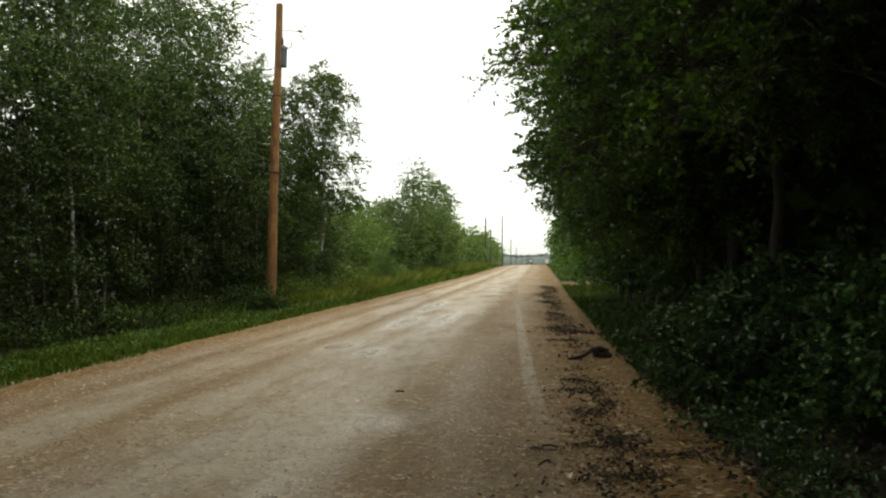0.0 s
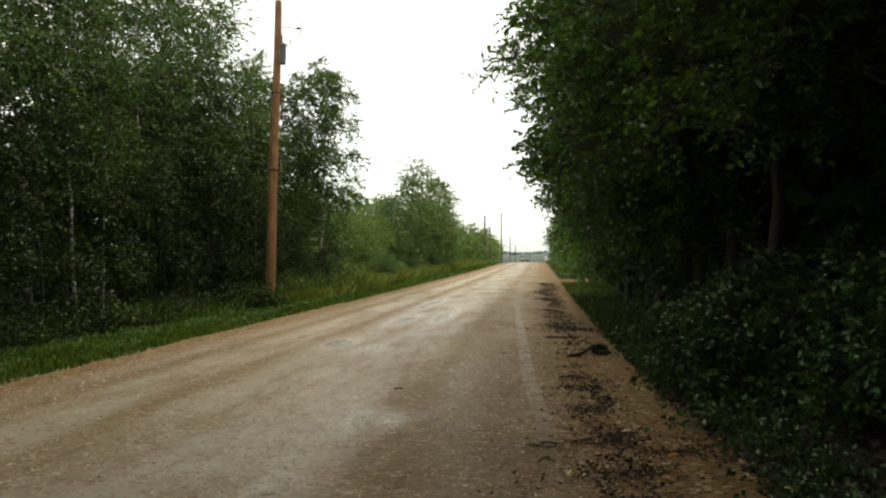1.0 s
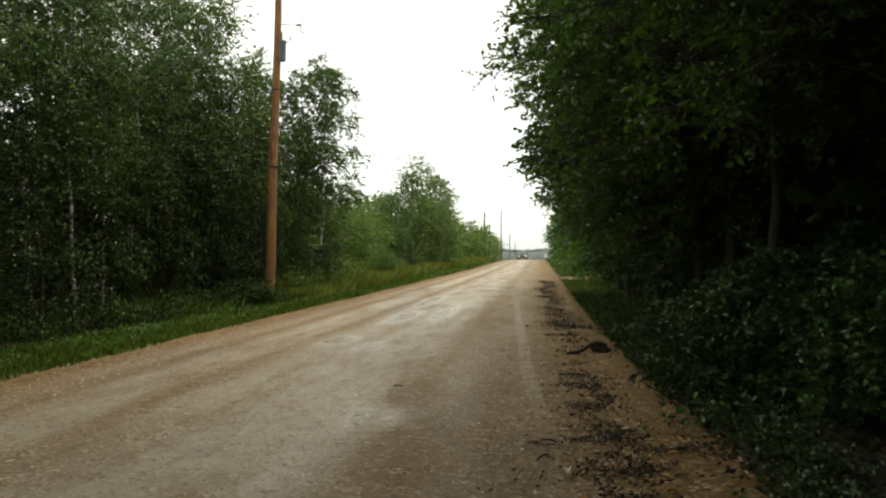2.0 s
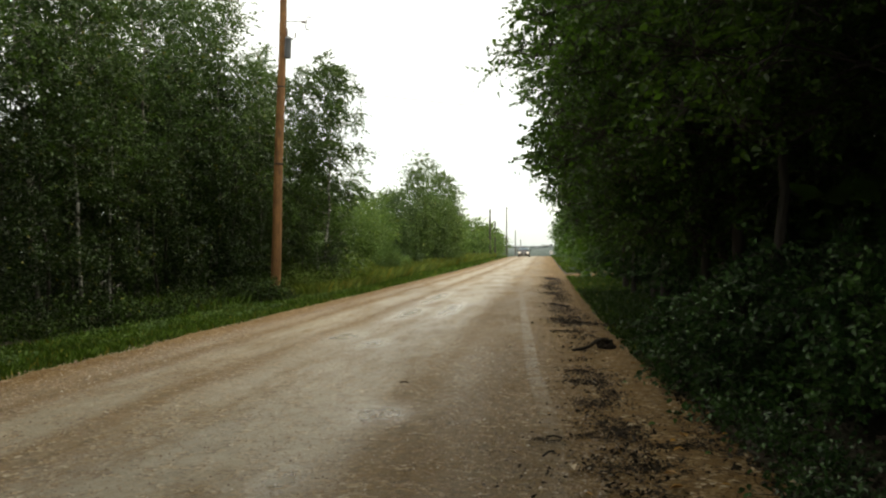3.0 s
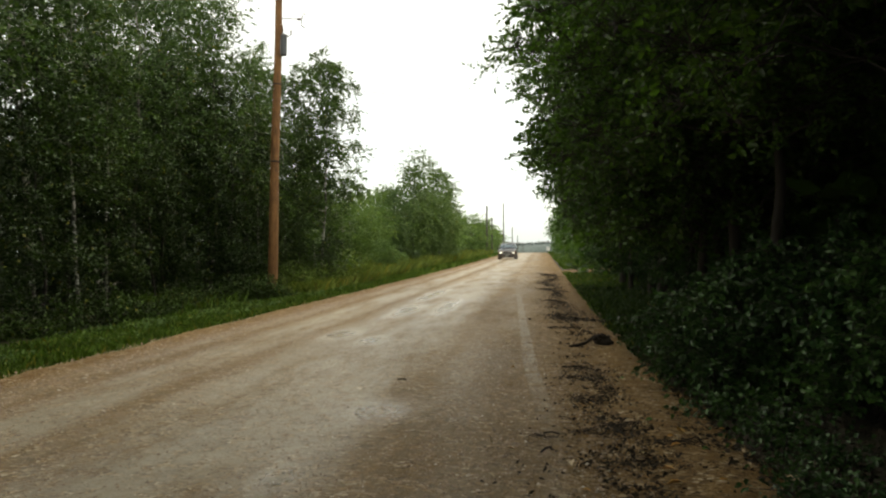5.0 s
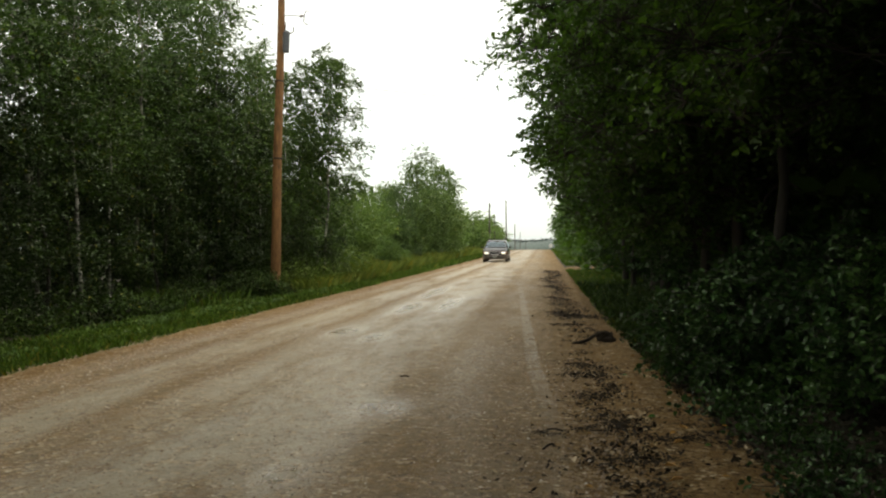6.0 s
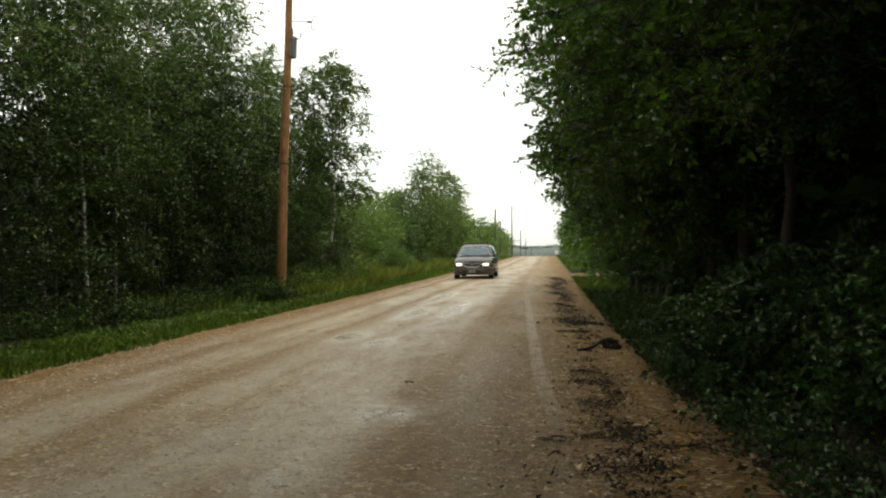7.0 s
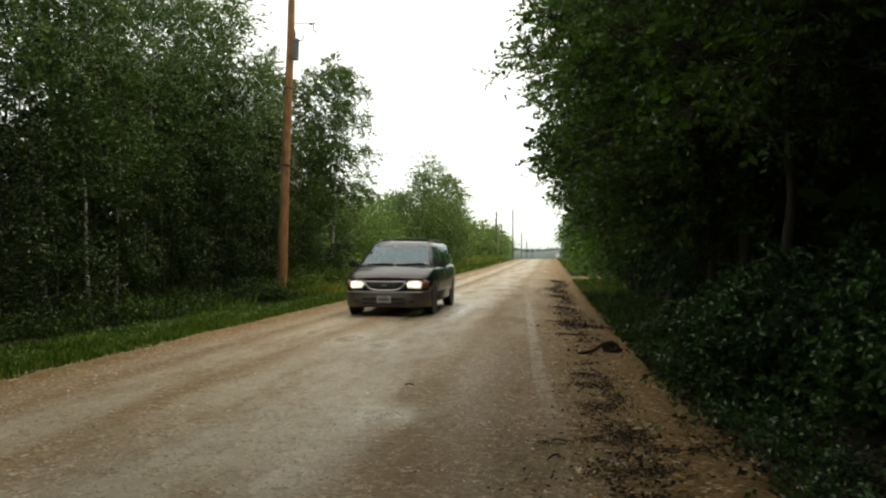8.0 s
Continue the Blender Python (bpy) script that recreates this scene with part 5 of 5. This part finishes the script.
def build_litter():
    kinds = [litter_heap(91, 0.46, 0.85, 420), litter_heap(92, 0.32, 0.46, 250), litter_heap(93, 0.52, 0.46, 380)]
    spots = [(1, 0.46, 8.85, 0.8, 0.55), (2, 0.44, 8.2, 2.0, 0.6), (0, 0.68, 7.45, 0.2, 0.5), (2, 0.46, 7.05, 1.0, 0.6), (0, 0.66, 6.2, 1.2, 0.55), (2, 0.88, 6.6, 0.9, 0.5), (1, 0.54, 5.9, 0.4, 0.6),
             (1, 0.33, 5.87, 2.6, 0.28), (1, 0.86, 5.58, 1.9, 0.6), (2, 1.06, 5.7, 0.3, 0.45), (2, 0.50, 5.0, 2.2, 0.5), (0, 0.86, 5.02, 1.4, 0.45), (1, -0.02, 5.66, 1.2, 0.3), (1, 0.98, 4.4, 2.0, 0.5), (2, 0.7, 4.3, 0.4, 0.4),
             (2, 0.54, 15.5, 0.1, 1.1), (2, 0.70, 14.7, 1.1, 0.8), (1, 0.28, 15.3, 0.4, 0.8), (0, 0.42, 17.6, 0.1, 0.9), (1, 0.30, 19.5, 0.4, 0.9), (0, 0.42, 21.7, 0.0, 1.0), (2, 0.25, 24.5, 0.3, 1.2), (0, 0.32, 27.5, 0.1, 1.3),
             (0, 0.30, 31.5, 3.0, 1.5), (0, 0.36, 36.5, 0.1, 1.6), (1, 0.72, 12.6, 0.3, 0.5), (1, 0.35, 13.3, 1.3, 0.45)]
    used = set()
    for k, x, y, turn, sc in spots:
        ob = copy_thing(kinds[k], pose(0, 0, 0)) if k in used else kinds[k]
        used.add(k)
        ob.location, ob.rotation_euler, ob.scale = (x, y, float(road_z(x, y)) + 0.006), (0, 0, turn), (sc * (0.55 if y > 19 else 1.0), sc * (2.2 if y > 12 else 1.15), sc)
    # small wet bits strewn thickly along the shoulder
    rng = np.random.default_rng(95)
    n = 12000
    y = 3.8 + 36 * rng.random(n) ** 1.9
    mid, wide = np.interp(y, [4, 6, 9, 14, 40], [0.72, 0.72, 0.55, 0.5, 0.35]), np.interp(y, [4, 6, 9, 14, 40], [0.36, 0.34, 0.22, 0.24, 0.26])
    x = mid + rng.normal(size=n) * wide
    thick = np.array([lumps(a, b, 2.6, 8.0) + 0.5 * lumps(a, b, 7.0, 9.0) for a, b in zip(x, y)])
    keep = (thick > -0.02) & (x < 1.25)
    x, y = x[keep], y[keep]
    at = np.column_stack([x, y, road_z(x, y) + 0.012])
    half = len(at) // 2
    v, f = leaves(rng, at[:half], 0.045, 0.022, droop=0, up=1.6)
    tagged(part("leaf_scatter", array_mesh("leaf_scatter", v, f, M_ROTTEN), None), "dark wet leaf scraps strewn along the shoulder", "leaf litter", kind="stuff")
    pick = rng.random(len(at)) < 0.05
    v, f = leaves(rng, at[pick] + [0, 0, 0.01], 0.04, 0.022, droop=0, up=1.6)
    tagged(part("dry_leaf_scatter", array_mesh("dry_leaf_scatter", v, f, M_DRY), None), "pale dry leaf scraps strewn along the shoulder", "leaf litter", kind="stuff")
    v, f = crumbs(rng, at[half:], 0.004 + 0.016 * rng.random(len(at) - half) ** 3)
    tagged(part("earth_scatter", array_mesh("earth_scatter", v, f, M_CLOD), None), "dark crumbs of earth strewn along the shoulder", "earth", kind="stuff")
    # the larger clod and the stick beside it
    bm = bmesh.new()
    bmesh.ops.create_icosphere(bm, subdivisions=4, radius=0.125)
    for v in bm.verts:
        v.co *= 1 + 0.5 * noise.noise(v.co * 9) + 0.3 * noise.noise(v.co * 26) + 0.25 * noise.noise(v.co * 60)
        v.co.z *= 0.8
    clod = part("earth_clod", bm, M_STICK)
    clod.location = (0.86, 11.1, road_z(0.86, 11.1) + 0.06)
    tagged(clod, "dark lump of earth and roots on the shoulder", "clod")
    stick = tube_bm([(0.37, 10.75, 0), (0.50, 10.82, 0.02), (0.60, 10.95, 0.035), (0.70, 11.2, 0.07), (0.76, 11.25, 0.10)], 0.024, 7).mesh("stick", M_STICK)
    stick = part("stick", stick, None)
    stick.location.z = float(road_z(0.6, 11)) + 0.015
    tagged(stick, "dark crooked stick lying on the shoulder", "stick")
    for x0, y0, x1, y1 in ((-1.50, 7.85, -1.41, 7.86), (0.0, 5.75, 0.12, 5.72), (-0.02, 5.2, 0.05, 5.35), (0.25, 8.9, 0.42, 9.0)):
        tw = tube_bm([(x0, y0, 0.006), ((x0 + x1) / 2, (y0 + y1) / 2 + 0.01, 0.014), (x1, y1, 0.006)], 0.008, 5).mesh("twig", M_STICK)
        tw = part("twig", tw, None)
        tw.location.z = float(road_z(x0, y0)) + 0.01
        tagged(tw, "short dark twig lying on the gravel", "twig", "twigs on the road")
    rng = np.random.default_rng(33)
    spots = [(0.69, 6.14, 1), (1.03, 5.85, 0), (0.80, 4.87, 0), (0.80, 4.60, 0), (0.17, 4.95, 1), (-0.26, 5.23, 1), (1.48, 4.71, 1), (1.2, 12.02, 1), (0.10, 9.67, 1), (-0.45, 11.04, 1), (-0.18, 26.2, 1), (1.02, 4.7, 0), (0.95, 5.5, 0)]
    for i in range(30):
        spots.append((rng.uniform(-0.5, 0.2) if i > 24 else rng.uniform(0.15, 1.4), 4.2 + 7 * rng.random() ** 1.5, i % 2))
    for n, (x, y, i) in enumerate(spots):
        size = (0.095 if n < 13 else 0.05) * (1 + 0.03 * max(0, y - 8))
        v, f = leaves(rng, np.zeros((1, 3)), size, size * 0.6, droop=0, up=4.0, fine=True)
        lf = part("fallen_leaf", array_mesh("fallen_leaf", v, f, (M_YELLOW, M_DRY)[i % 2]), None)
        lf.location = (x, y, float(road_z(x, y)) + 0.035)
        tagged(lf, ("yellow fallen leaf on the sandy shoulder", "pale dry fallen leaf on the sandy shoulder")[i % 2], "leaf", "fallen leaves")


# ---- build ----
build_ground()
build_road()
build_track()
build_west_forest()
build_far_west()
build_east_trees()
build_shrubs()
grass_field("west_verge_grass", "lush green grass along the west verge", 5, [(-9.0, -6.02, 4, 20, 29000, 0.05, 0.18), (-9.0, -6.02, 20, 45, 23000, 0.07, 0.22), (-6.05, -5.8, 6, 40, 900, 0.03, 0.09), (-8.6, -6.3, 45, 130, 12000, 0.15, 0.4), (-12, -8.7, 18, 45, 7000, 0.2, 0.5)])
grass_field("meadow_grass", "tall pale green meadow grass behind the verge", 8, [(-9.6, -7.5, 25, 36, 6500, 0.25, 0.6), (-11.5, -8.0, 34, 60, 16000, 0.35, 0.85), (-11.5, -8.2, 60, 130, 16000, 0.5, 1.05)], M_MEADOW)
grass_field("east_verge_grass", "short green grass between the road and the trees", 6, [(1.1, 1.6, 13, 44, 4000, 0.03, 0.10), (1.6, 4.5, 26, 40, 5500, 0.06, 0.2), (1.3, 6, 48.5, 150, 9000, 0.15, 0.35)])
# same verge grass, in the darker weed colour to stand for tree shade
grass_field("wood_edge_grass", "grass under the eastern trees, their shade put into its colour", 16, [(1.15, 4.5, 8.5, 28, 19000, 0.05, 0.18)], M_WEED)
build_far_woods()
build_pole()
build_far_poles()
build_gravel()
build_litter()
build_forest_litter()
build_marker()
VAN, WHEELS = build_van()


# ---- what moves ----
DRIVE = [(0.0, 185.0), (1.0, 164.2), (2.0, 143.3), (3.0, 122.3), (4.0, 100.2), (5.0, 79.0), (6.0, 57.8), (7.0, 36.8), (7.5, 26.6), (8.0, 16.2)]


def motions():
    rows = []
    for t, y in DRIVE:
        slope = math.degrees(math.atan2(rise(y + 4.1) - rise(y + 1.0), 3.1))
        z = rise(y + 1.0) - (slope and math.tan(radians(slope)) * 1.0) + 0.035
        rows.append((t, pose(float(np.interp(t, [0, 1.5, 3, 4.5, 6, 7, 8], [-2.85, -3.05, -3.32, -3.45, -3.70, -3.72, -3.56])), y, z, slope, 0, 0)))
    walk(VAN, rows)
    # a five-spoked wheel looks alike every 72 degrees, so each step keeps the remainder of the true roll
    for w in WHEELS:
        x, y, z = w.location
        walk(w, [(i / 30, pose(x, y, z, (46 * i) % 360, 0, 0)) for i in range(241)])


motions()
